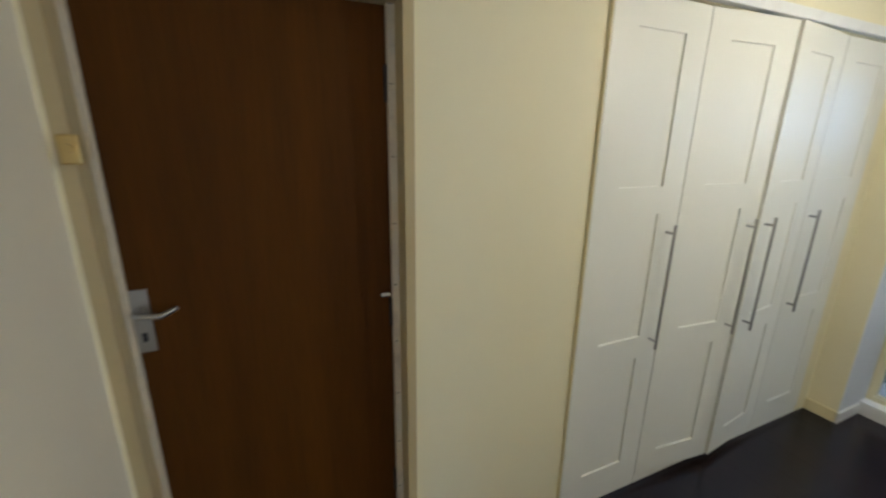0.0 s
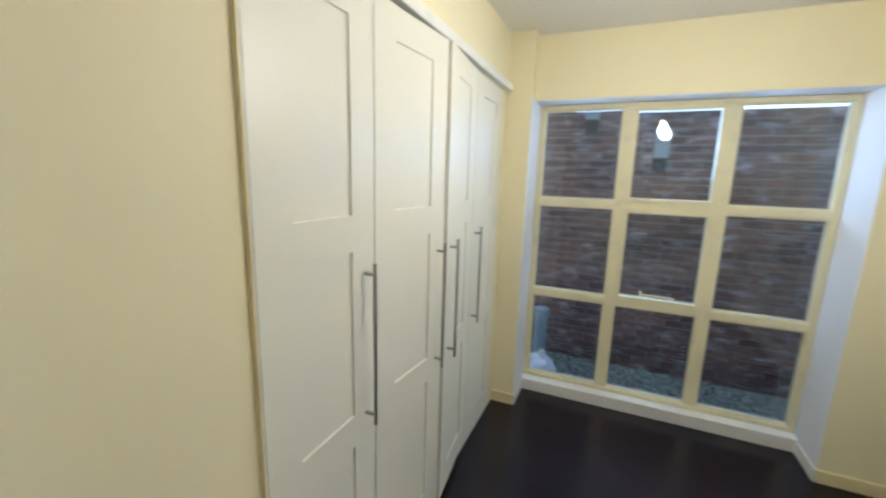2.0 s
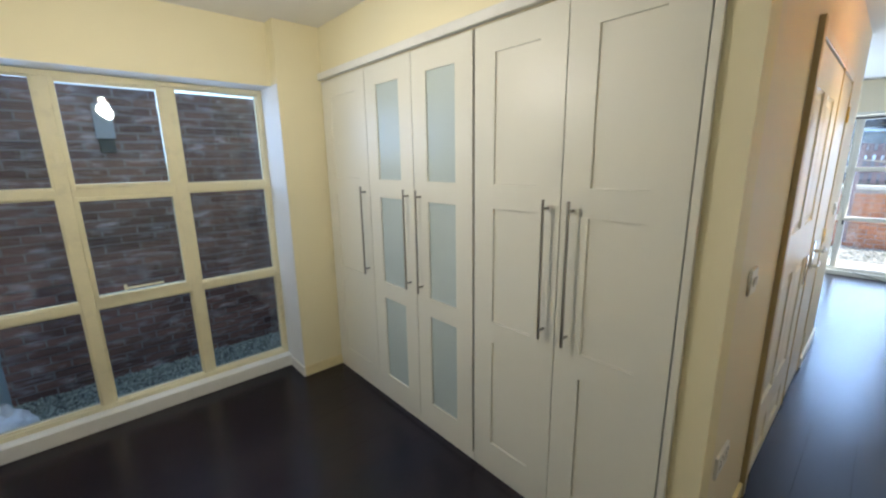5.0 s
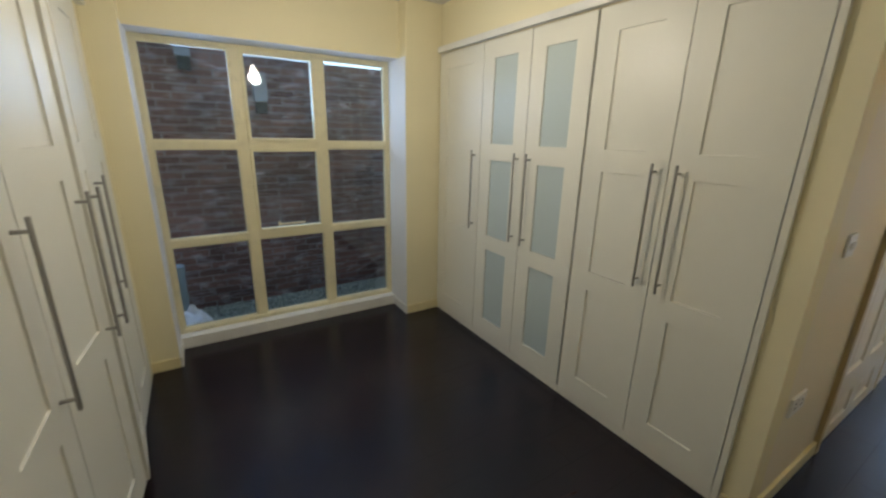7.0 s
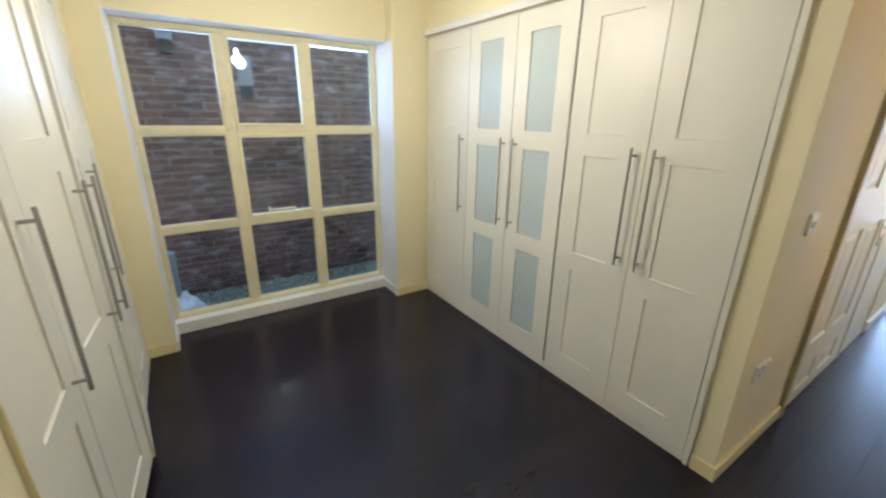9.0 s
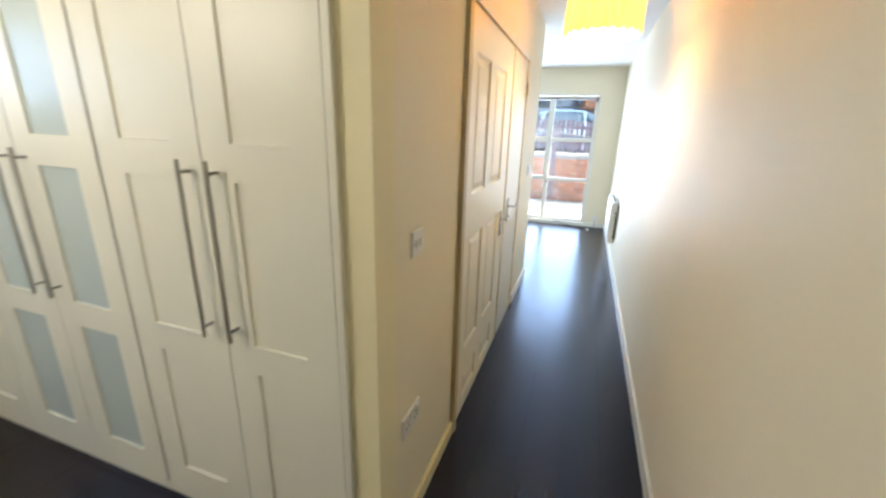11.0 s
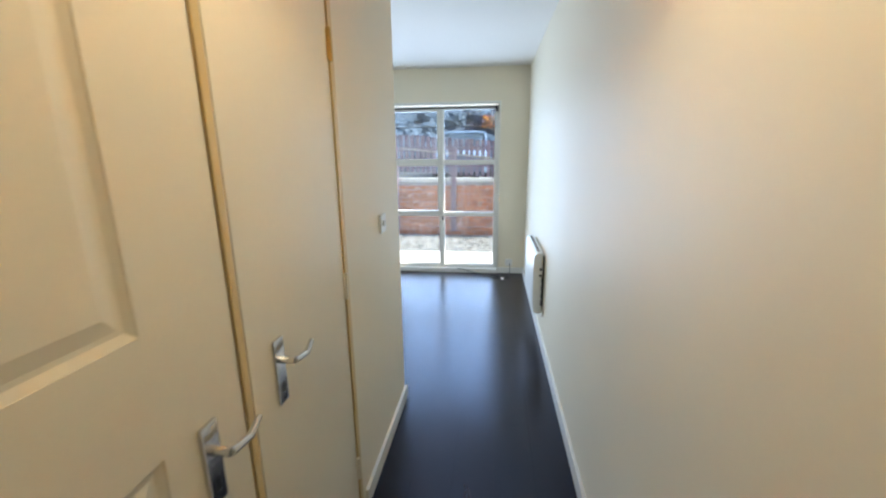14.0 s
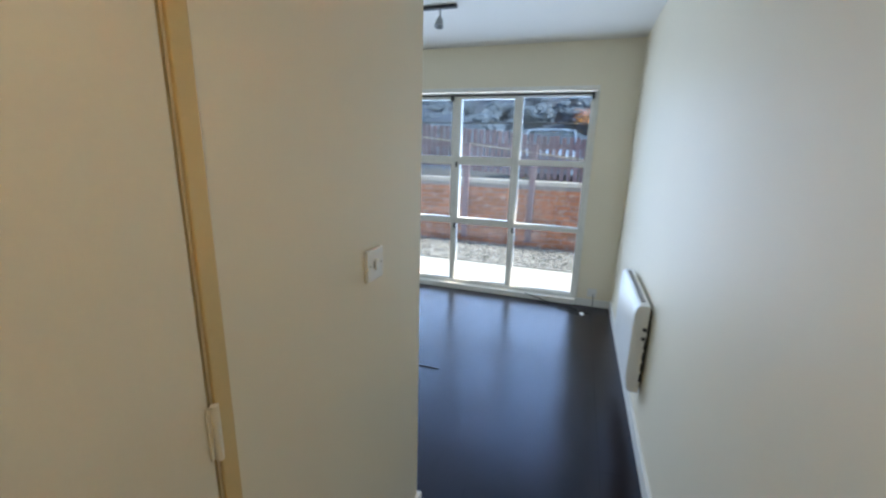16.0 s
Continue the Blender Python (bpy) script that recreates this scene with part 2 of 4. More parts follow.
def thing(name, label, category, m=None, group="", kind=""):
    ob = new(name)
    ob.empty_display_size = 0.1
    if m is not None:
        ob.matrix_basis = m
    return tagged(ob, label, category, group, kind)


def structure(name, bm, mat, label, category):
    return tagged(part(name, bm, mat), label, category, kind="structure")


def wire(name, points, r, mat, parent=None, label="", category=""):
    cu = bpy.data.curves.new(name, "CURVE")
    cu.dimensions, cu.bevel_depth, cu.bevel_resolution = "3D", r, 2
    sp = cu.splines.new("NURBS")
    sp.points.add(len(points) - 1)
    for p, c in zip(sp.points, points):
        p.co = (*c, 1)
    sp.use_endpoint_u, sp.order_u = True, 3
    tmp = bpy.data.objects.new(name, cu)
    me = bpy.data.meshes.new_from_object(tmp)
    me.name = name
    me.materials.clear()
    me.materials.append(mat)
    ob = new(name, me)
    if parent:
        ob.parent = parent
    if category:
        tagged(ob, label, category)
    return ob


# ---- plan, metres: window wall towards +y, hall towards +x ----
WEST, SOUTH, CEIL, CEIL_LIVING = -2.12, -0.925, 2.43, 2.43
SOUTH_LOBBY, STEP_X = -0.945, -0.90    # the lobby's south wall stands a little further back
PIER, LINTEL, PANE_Y = 2.442, 2.56, 2.78   # front of the piers, of the wall above the window, plane of the window
WIN_L, WIN_R, WIN_TOP = -1.968, -0.305, 2.05
HALL_END, EAST = 3.245, 5.97         # end of the hall's inner wall, patio wall
LIV_NORTH = 2.60
DOOR_S, DOOR_N, DOOR_TOP = -0.935, -0.169, 1.987  # front door opening in the west wall
A_S, A_N, A_TOP = 0.475, 2.335, 2.085
B_S, B_N, B_TOP = 0.118, 2.44, 2.095

# walls of the lobby
structure("wall_west", bm_new((WEST - 0.14, WEST, SOUTH_LOBBY - 0.12, DOOR_S, 0, CEIL), (WEST - 0.14, WEST, DOOR_S, DOOR_N, DOOR_TOP, CEIL),
    (WEST - 0.14, WEST, DOOR_N, A_S, 0, CEIL), (WEST - 0.14, WEST, A_S, A_N, A_TOP, CEIL), (WEST - 0.14, WEST, A_N, PIER, 0, CEIL)), CREAM_WALL,
    "cream painted wall with the front door and a wardrobe niche", "wall")
structure("wall_north", bm_new((WEST - 0.8, WIN_L, PIER, PIER + 0.42, 0, CEIL), (WIN_R, 0.7, PIER, PIER + 0.42, 0, CEIL),
    (WIN_L, WIN_R, LINTEL, PIER + 0.42, WIN_TOP, CEIL)), CREAM_WALL, "cream painted wall around the tall window", "wall")
structure("wall_window_reveal", bm_new((WIN_L - 0.001, WIN_L + 0.004, PIER + 0.004, PANE_Y - 0.02, 0.0, WIN_TOP), (WIN_R - 0.004, WIN_R + 0.001, PIER + 0.004, PANE_Y - 0.02, 0.0, WIN_TOP),
    (WIN_L + 0.004, WIN_R - 0.004, LINTEL + 0.004, PANE_Y - 0.02, WIN_TOP - 0.004, WIN_TOP + 0.001)), REVEAL, "white painted window reveal", "wall")
structure("wall_east", bm_new((0, 0.12, 0, B_S, 0, CEIL), (0, 0.12, B_S, PIER, B_TOP, CEIL)), CREAM_WALL, "cream painted wall above and beside the wardrobes", "wall")
structure("wall_south", bm_new((STEP_X, EAST, SOUTH - 0.12, SOUTH, 0, CEIL_LIVING), (WEST - 0.14, STEP_X, SOUTH_LOBBY - 0.12, SOUTH_LOBBY, 0, CEIL)), HALL_WALL, "long off-white wall running from lobby to living room", "wall")
# closets behind the wardrobes
structure("wall_closet", bm_new((WEST - 0.80, WEST - 0.75, 0.2, PIER, 0, CEIL), (WEST - 0.75, WEST - 0.14, A_S - 0.10, A_S - 0.05, 0, CEIL), (0.66, 0.70, 0.12, PIER, 0, CEIL)), CREAM_WALL, "plain wall behind the wardrobes", "wall")

# hall wall with its two doors, and the living room
D6 = (0.780, 1.778, 2.0)
D7 = (1.802, 2.382, 2.0)
structure("wall_hall", bm_new((0.12, D6[0], 0, 0.12, 0, CEIL), (D6[0], D6[1], 0, 0.12, D6[2], CEIL), (D6[1], D7[0], 0.003, 0.12, 0, D6[2]), (D6[1], D7[0], 0, 0.12, D6[2], CEIL),
    (D7[0], D7[1], 0, 0.12, D7[2], CEIL), (D7[1], HALL_END, 0, 0.12, 0, CEIL_LIVING)), HALL_WALL, "off-white hall wall with two closed doors", "wall")
structure("wall_living", bm_new((HALL_END - 0.12, HALL_END, 0.12, LIV_NORTH, 0, CEIL_LIVING), (HALL_END - 0.12, EAST + 0.12, LIV_NORTH, LIV_NORTH + 0.12, 0, CEIL_LIVING)), HALL_WALL, "off-white living room wall", "wall")
P_S, P_N, P_TOP = -0.585, 2.0, 2.03
structure("wall_patio", bm_new((EAST, EAST + 0.12, SOUTH - 0.12, P_S, 0, CEIL_LIVING), (EAST, EAST + 0.12, P_N, LIV_NORTH, 0, CEIL_LIVING), (EAST, EAST + 0.12, P_S, P_N, P_TOP, CEIL_LIVING)), HALL_WALL, "off-white wall around the patio window", "wall")
structure("ceiling", bm_new((WEST - 0.8, D7[1] + 0.2, SOUTH_LOBBY - 0.12, PIER + 0.42, CEIL, CEIL + 0.2), (D7[1] + 0.2, EAST + 0.12, SOUTH - 0.12, LIV_NORTH + 0.12, CEIL_LIVING, CEIL_LIVING + 0.2)), CEILING, "flat white painted ceiling", "ceiling")
# Added mass above the ceiling, out of view; it shades the alley wall.
structure("wall_sun_block", bm_new((WEST - 0.8, EAST + 0.12, SOUTH - 6, PIER + 0.42, CEIL_LIVING + 0.2, 3.55)), RENDER, "unseen added block keeping the sun off the alley", "wall")

# ---- floor of dark planks ----
floor = structure("floor", bm_new((WEST - 0.8, EAST + 0.12, SOUTH_LOBBY - 0.12, PANE_Y + 0.05, -0.10, -0.014)), DARK, "dark brown wood laminate plank floor", "floor")


def planks(x0, x1, y0, y1, width=0.19, length=1.28, seed=3):
    rng = random.Random(seed)
    shared = {}
    y = y0
    while y < y1 - 0.01:
        w = min(width, y1 - y)
        x = x0 - rng.random() * length
        while x < x1:
            a, b = max(x, x0), min(x + length, x1)
            if b - a > 0.03:
                key = (round(w, 3), round(b - a, 2))
                if key not in shared:
                    bm = bmesh.new()
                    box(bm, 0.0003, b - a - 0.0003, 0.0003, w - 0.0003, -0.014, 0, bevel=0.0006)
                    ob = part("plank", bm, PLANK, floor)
                    shared[key] = ob.data
                else:
                    ob = new("plank", shared[key])
                    ob.parent = floor
                ob.matrix_basis = pose(a, y, rng.uniform(-0.0002, 0.0))
            x += length
        y += w


# ---- skirting ----
def skirting(name, x0, x1, y0, y1, mat, h=0.075):
    bm = bm_new((x0, x1, y0, y1, 0, h), bevel=0.004)
    return structure(name, bm, mat, "painted skirting board along the wall foot", "skirting board")


skirting("baseboard_pier_left", WEST, WIN_L - 0.002, PIER - 0.015, PIER, TRIM)
skirting("baseboard_pier_right", WIN_R + 0.002, -0.002, PIER - 0.015, PIER, TRIM)
skirting("baseboard_reveal_left", WIN_L + 0.004, WIN_L + 0.016, PIER - 0.015, PANE_Y - 0.101, WHITE_TRIM)
skirting("baseboard_reveal_right", WIN_R - 0.016, WIN_R - 0.004, PIER - 0.015, PANE_Y - 0.101, WHITE_TRIM)
skirting("baseboard_stub", -0.016, 0, -0.016, B_S - 0.03, TRIM)
skirting("baseboard_hall", 0.0, D6[0] - 0.046, -0.016, 0, TRIM)
skirting("baseboard_hall_end", D7[1] + 0.075, HALL_END + 0.015, -0.016, 0, WHITE_TRIM)
skirting("baseboard_living", HALL_END, HALL_END + 0.015, 0, LIV_NORTH, WHITE_TRIM)
skirting("baseboard_south", STEP_X, EAST, SOUTH, SOUTH + 0.016, WHITE_TRIM, 0.085)
skirting("baseboard_lobby", WEST, STEP_X, SOUTH_LOBBY, SOUTH_LOBBY + 0.016, WHITE_TRIM, 0.085)
skirting("baseboard_patio", EAST - 0.016, EAST, SOUTH + 0.016, P_S, WHITE_TRIM)
skirting("baseboard_west", WEST, WEST + 0.014, DOOR_N + 0.005, A_S - 0.002, TRIM)

# ---- windows ----
def pane(parent, x0, x1, z0, z1, y, bow=1.0):
    """A sealed unit of two sheets; the inner one bows by a hair."""
    cx, cz = (x0 + x1) / 2, (z0 + z1) / 2
    for dy, lean in ((-0.006, 0.25), (0.008, -0.3)):
        bm = bm_new((x0 - cx, x1 - cx, -0.0015, 0.0015, z0 - cz, z1 - cz))
        ob = part("pane", bm, GLASS, parent, m=pose(cx, y + dy, cz, lean * bow, 0, lean * bow))
        ob.visible_shadow = False


def knob_handle(parent, x, z, y):
    bm = bmesh.new()
    box(bm, x - 0.011, x + 0.011, y - 0.008, y, z - 0.03, z + 0.03, bevel=0.003)
    cylinder(bm, (x, y - 0.03, z), (x, y, z), 0.008)
    box(bm, x - 0.008, x + 0.008, y - 0.036, y - 0.026, z - 0.045, z + 0.012, bevel=0.003)
    part("handle", bm, FRAME, parent, "painted window catch")


def grid_window(name, m, width, z0, z1, cuts, bars, mat, opening, label, f=0.045, mull=0.032, bar=0.024, bow=1.0):
    """A wooden window of cols by three panes; local x along the wall, y outwards."""
    w = thing(name, label, "window", m, kind="structure")
    part("window_frame", bm_new((0, f, -0.03, 0.04, z0, z1), (width - f, width, -0.03, 0.04, z0, z1), (f, width - f, -0.03, 0.04, z1 - f, z1), (f, width - f, -0.03, 0.04, z0, z0 + f), bevel=0.004), mat, w)
    cols = len(cuts) - 1
    for c in cuts[1:-1]:
        part("mullion", bm_new((c - mull, c + mull, -0.028, 0.038, z0 + f, z1 - f), bevel=0.004), mat, w)
    zs = [z0, *bars, z1]
    for i in range(cols):
        a = cuts[i] + (f if i == 0 else mull)
        b = cuts[i + 1] - (f if i == cols - 1 else mull)
        for z in bars:
            part("glazing_bar", bm_new((a, b, -0.026, 0.036, z - bar, z + bar), bevel=0.004), mat, w)
        for k in range(3):
            lo, hi = zs[k] + (f if k == 0 else bar), zs[k + 1] - (f if k == 2 else bar)
            if i in opening and k:
                s = 0.024
                part("sash", bm_new((a, a + s, -0.036, 0.030, lo, hi), (b - s, b, -0.036, 0.030, lo, hi), (a + s, b - s, -0.036, 0.030, lo, lo + s), (a + s, b - s, -0.036, 0.030, hi - s, hi), bevel=0.003), mat, w, "opening window sash")
                pane(w, a + s, b - s, lo + s, hi - s, 0.0, bow)
            else:
                bead = 0.010
                part("bead", bm_new((a, a + bead, -0.018, 0.02, lo, hi), (b - bead, b, -0.018, 0.02, lo, hi), (a + bead, b - bead, -0.018, 0.02, lo, lo + bead), (a + bead, b - bead, -0.018, 0.02, hi - bead, hi), bevel=0.002), mat, w)
                pane(w, a + bead, b - bead, lo + bead, hi - bead, 0.004, bow)
    return w


WIN_Z0, WIN_Z1 = 0.088, WIN_TOP - 0.005
STEP = (WIN_R - WIN_L - 0.008) / 3
win = grid_window("window_1", pose(WIN_L + 0.004, PANE_Y, 0), WIN_R - WIN_L - 0.008, WIN_Z0, WIN_Z1, [k * STEP for k in range(4)], (0.752, 1.408), FRAME, (1,), "cream painted wooden window of nine panes", 0.030)
for z in (1.62, 1.47, 0.98):
    knob_handle(win, STEP + (0.0 if z > 1.6 else 0.045), z, -0.03)
bm = bm_new((STEP * 1.5 - 0.10, STEP * 1.5 + 0.10, -0.050, -0.038, 0.822, 0.834), (STEP * 1.5 - 0.10, STEP * 1.5 - 0.085, -0.045, -0.03, 0.815, 0.85), bevel=0.003)
part("casement_stay", bm, FRAME, win, "painted casement stay")
structure("trim_window_sill", bm_new((WIN_L + 0.004, WIN_R - 0.004, PANE_Y - 0.10, PANE_Y + 0.04, 0, WIN_Z0 - 0.002), bevel=0.004), WHITE_TRIM, "white painted board under the window", "window sill")

patio = grid_window("window_2", pose(EAST + 0.05, P_N, 0, 0, 0, -90), P_N - P_S, 0.055, P_TOP - 0.01, (0, 0.662, 1.282, 1.902, P_N - P_S), (0.74, 1.371), PATIO_FRAME, (1, 2), "white painted tall patio window of twelve panes", 0.036, 0.022, 0.017, 0.0)
structure("trim_patio_sill", bm_new((EAST - 0.03, EAST + 0.11, P_S + 0.002, P_N - 0.002, 0, 0.053), bevel=0.004), WHITE_TRIM, "white painted sill below the patio window", "window sill")
structure("trim_patio_architrave", bm_new((EAST - 0.012, EAST + 0.001, P_S - 0.018, P_S, 0.08, P_TOP + 0.03), (EAST - 0.012, EAST + 0.001, P_S, P_N, P_TOP, P_TOP + 0.03), bevel=0.003), PATIO_FRAME, "white painted window architrave", "trim")
for x, z in ((1.282, 0.69), (1.902, 0.69), (1.282, 1.33)):
    part("catch", bm_new((x + 0.004, x + 0.022, -0.044, -0.030, z - 0.028, z + 0.028), bevel=0.003), DARK, patio, "small dark window catch")
rail = thing("curtain_rail", "thin dark metal curtain rail above the patio window", "curtain rail", pose(EAST - 0.02, 0, P_TOP - 0.04))
bm = bmesh.new()
cylinder(bm, (0, P_S + 0.02, 0), (0, P_N - 0.02, 0), 0.008)
part("pole", bm, DARK, rail)
for y in (P_S + 0.03, 0.76, P_N - 0.03):
    part("bracket", bm_new((-0.01, 0.035, y - 0.012, y + 0.012, -0.045, 0.012), bevel=0.003), DARK, rail)

# ---- wardrobes ----
def bar_handle(parent, x, z0, z1, side):
    """Steel bar on two posts; the bar runs 35 mm past each post."""
    bm = bmesh.new()
    cylinder(bm, (x, -0.036, z0 - 0.035), (x, -0.036, z1 + 0.035), 0.006)
    for z in (z0, z1):
        cylinder(bm, (x, -0.036, z), (x, 0, z), 0.0055)
    return part("handle", bm, STEEL, parent, "brushed steel bar handle", smooth=True)


PANELS = ((0.175, 0.715), (0.820, 1.345), (1.452, 1.978))


def sloped_panel(x0, x1, z0, z1):
    """Recessed field with a crisp shaker step."""
    bm = bmesh.new()
    rings = []
    for ix, iz, d in ((-0.001, -0.001, 0.0004), (0.0016, 0.0010, 0.0068), (0.0024, 0.0016, 0.0070)):
        rings.append([bm.verts.new((x, d, z)) for x, z in ((x0 + ix, z0 + iz), (x1 - ix, z0 + iz), (x1 - ix, z1 - iz), (x0 + ix, z1 - iz))])
    for a, b in zip(rings, rings[1:]):
        for i in range(4):
            bm.faces.new((a[i], a[(i + 1) % 4], b[(i + 1) % 4], b[i]))
    bm.faces.new(rings[-1])
    return bm


def wardrobe_door(parent, w, z0, z1, m, handle, posts, glazed=False):
    """Local x along the width, front at y = 0, body behind it."""
    st = min(0.112, w * 0.26)
    bm = bm_new((0, st, 0, 0.020, z0, z1), (w - st, w, 0, 0.020, z0, z1))
    edges = [z0, *[z for p in PANELS for z in p], z1]
    for lo, hi in zip(edges[0::2], edges[1::2]):
        box(bm, st, w - st, 0, 0.020, lo, hi)
    bmesh.ops.remove_doubles(bm, verts=bm.verts, dist=0.0001)
    door = part("door", bm, WARDROBE, parent, "white shaker door with frosted glass" if glazed else "", m)
    for lo, hi in PANELS:
        if glazed:
            part("glass_pane", bm_new((st - 0.004, w - st + 0.004, 0.008, 0.013, lo - 0.004, hi + 0.004)), FROSTED, door, "frosted pale blue glass")
        else:
            part("inset_panel", sloped_panel(st, w - st, lo, hi), WARDROBE, door)
    bar_handle(door, w - 0.051 if handle == "far" else 0.051, posts[0], posts[1], 1)
    return door


def wardrobe(label, m, w, depth, top, doors, posts):
    """doors: (start, end, handle side, glazed, opening angle)."""
    t = thing("wardrobe", label, "wardrobe", m, group="fitted wardrobes")
    part("carcass", bm_new((0.001, 0.018, 0.024, depth, 0.0, top), (w - 0.018, w - 0.001, 0.024, depth, 0.0, top), (0.018, w - 0.018, depth - 0.01, depth, 0.0, top), (0.018, w - 0.018, 0.024, depth - 0.01, top - 0.02, top), (0.018, w - 0.018, 0.024, depth - 0.01, 0.05, 0.068)), CARCASS, t)
    part("plinth", bm_new((0.001, w - 0.001, 0.004, 0.023, 0.0, 0.046), bevel=0.002), WARDROBE, t)
    for a, b, handle, glazed, angle in doors:
        hinge = a if handle == "far" else b
        turn = Matrix.Translation((hinge, 0, 0)) @ pose(0, 0, 0, 0, 0, angle) @ Matrix.Translation((a - hinge, 0, 0))
        wardrobe_door(t, b - a - 0.005, 0.050, top - 0.008, turn @ Matrix.Translation((0.0025, 0, 0)), handle, posts, glazed)
    return t


# east side: local x runs towards -y
EAST_POSE = lambda y: pose(-0.012, y, 0, 0, 0, -90)
B_POSTS, A_POSTS = (0.877, 1.370), (0.800, 1.268)
B_CUTS = (2.435, 1.882, 1.436, 0.992, 0.548, 0.122)
wardrobe("white single-door fitted wardrobe with a bar handle", EAST_POSE(B_CUTS[0]), B_CUTS[0] - B_CUTS[1], 0.55, B_TOP, [(0, B_CUTS[0] - B_CUTS[1], "far", False, 0)], B_POSTS)
wardrobe("white fitted wardrobe with two frosted glass doors", EAST_POSE(B_CUTS[1]), B_CUTS[1] - B_CUTS[3], 0.55, B_TOP, [(0, B_CUTS[1] - B_CUTS[2], "far", True, 0), (B_CUTS[1] - B_CUTS[2], B_CUTS[1] - B_CUTS[3] - 0.010, "near", True, 0)], B_POSTS)
wardrobe("white double-door fitted wardrobe with long bar handles", EAST_POSE(B_CUTS[3]), B_CUTS[3] - B_CUTS[5], 0.55, B_TOP, [(0, B_CUTS[3] - B_CUTS[4], "far", False, 0), (B_CUTS[3] - B_CUTS[4], B_CUTS[3] - B_CUTS[5], "near", False, 0)], B_POSTS)
# west side: local x runs towards +y
WEST_POSE = lambda y: pose(WEST + 0.004, y, 0, 0, 0, 90)
A_CUTS = (0.490, 0.945, 1.405, 1.862, 2.332)
wardrobe("white single-door fitted wardrobe beside the entrance", WEST_POSE(A_CUTS[0]), A_CUTS[1] - A_CUTS[0], 0.55, A_TOP, [(0, A_CUTS[1] - A_CUTS[0], "far", False, 0)], A_POSTS)
wardrobe("white double-door fitted wardrobe with doors slightly ajar", WEST_POSE(A_CUTS[1]), A_CUTS[3] - A_CUTS[1], 0.55, A_TOP, [(0, A_CUTS[2] - A_CUTS[1], "far", False, -5.0), (A_CUTS[2] - A_CUTS[1], A_CUTS[3] - A_CUTS[1], "near", False, 6.5)], A_POSTS)
wardrobe("white single-door fitted wardrobe beside the window", WEST_POSE(A_CUTS[3]), A_CUTS[4] - A_CUTS[3], 0.55, A_TOP, [(0, A_CUTS[4] - A_CUTS[3], "near", False, 0)], A_POSTS)

structure("trim_wardrobe_east", bm_new((-0.036, 0.0, B_S + 0.001, PIER - 0.001, B_TOP + 0.002, B_TOP + 0.045), bevel=0.006), WHITE_TRIM, "white cornice strip above the wardrobes", "trim")
structure("trim_wardrobe_east_side", bm_new((-0.018, -0.001, B_S - 0.025, B_S, 0, B_TOP), bevel=0.003), WARDROBE, "white strip beside the wardrobe", "trim")
structure("trim_wardrobe_west", bm_new((WEST, WEST + 0.036, A_S, PIER - 0.001, A_TOP + 0.002, A_TOP + 0.045), bevel=0.006), WHITE_TRIM, "white cornice strip above the wardrobes", "trim")
structure("trim_wardrobe_west_side", bm_new((WEST - 0.02, WEST + 0.012, A_S, A_S + 0.006, 0, A_TOP), bevel=0.003), TRIM, "cream strip beside the wardrobe", "trim")
structure("trim_wardrobe_west_filler", bm_new((WEST - 0.02, WEST + 0.004, A_S + 0.006, A_CUTS[0] - 0.001, 0, A_TOP)), WHITE_TRIM, "white filler strip beside the wardrobe", "trim")

# ---- doors ----
def lever_handle(parent, x, z, side, m=None, mat=CHROME):
    """Lever on a back plate, front towards -y; the lever points to side."""
    bm = bm_new((x - 0.021, x + 0.021, -0.008, 0, z - 0.105, z + 0.065), bevel=0.003)
    plate = part("handle_plate", bm, mat, parent, "chrome back plate")
    bm = bmesh.new()
    cylinder(bm, (x, -0.045, z + 0.01), (x, -0.006, z + 0.01), 0.009)
    cylinder(bm, (x, -0.045, z + 0.01), (x + side * 0.055, -0.050, z + 0.004), 0.009, r2=0.007)
    cylinder(bm, (x + side * 0.05, -0.050, z + 0.005), (x + side * 0.088, -0.046, z + 0.020), 0.0075, r2=0.006)
    part("lever", bm, mat, plate, smooth=True)
    part("keyhole", bm_new((x - 0.006, x + 0.006, -0.0095, -0.0075, z - 0.075, z - 0.05), bevel=0.002), DARK, plate)
    return plate


def hinge(parent, x, z, y=-0.004, mat=BRASS, half=0.014):
    bm = bm_new((x - half, x + half, y - 0.001, y + 0.003, z - 0.045, z + 0.045))
    cylinder(bm, (x, y - 0.004, z - 0.048), (x, y - 0.004, z + 0.048), 0.006)
    part("hinge", bm, mat, parent, "brass butt hinge")


def raised_panel(parent, x0, x1, z0, z1, y):
    """Moulded panel: a sloping margin up to a raised field."""
    bm = bmesh.new()
    rings = []
    for inset, d in ((-0.003, 0.0), (0.012, 0.010), (0.020, 0.010), (0.045, 0.003)):
        rings.append([bm.verts.new(p) for p in ((x0 + inset, y + d, z0 + inset), (x1 - inset, y + d, z0 + inset), (x1 - inset, y + d, z1 - inset), (x0 + inset, y + d, z1 - inset))])
    for a, b in zip(rings, rings[1:]):
        for i in range(4):
            bm.faces.new((a[i], a[(i + 1) % 4], b[(i + 1) % 4], b[i]))
    bm.faces.new(rings[-1])
    return part("panel", bm, DOOR_PAINT, parent)


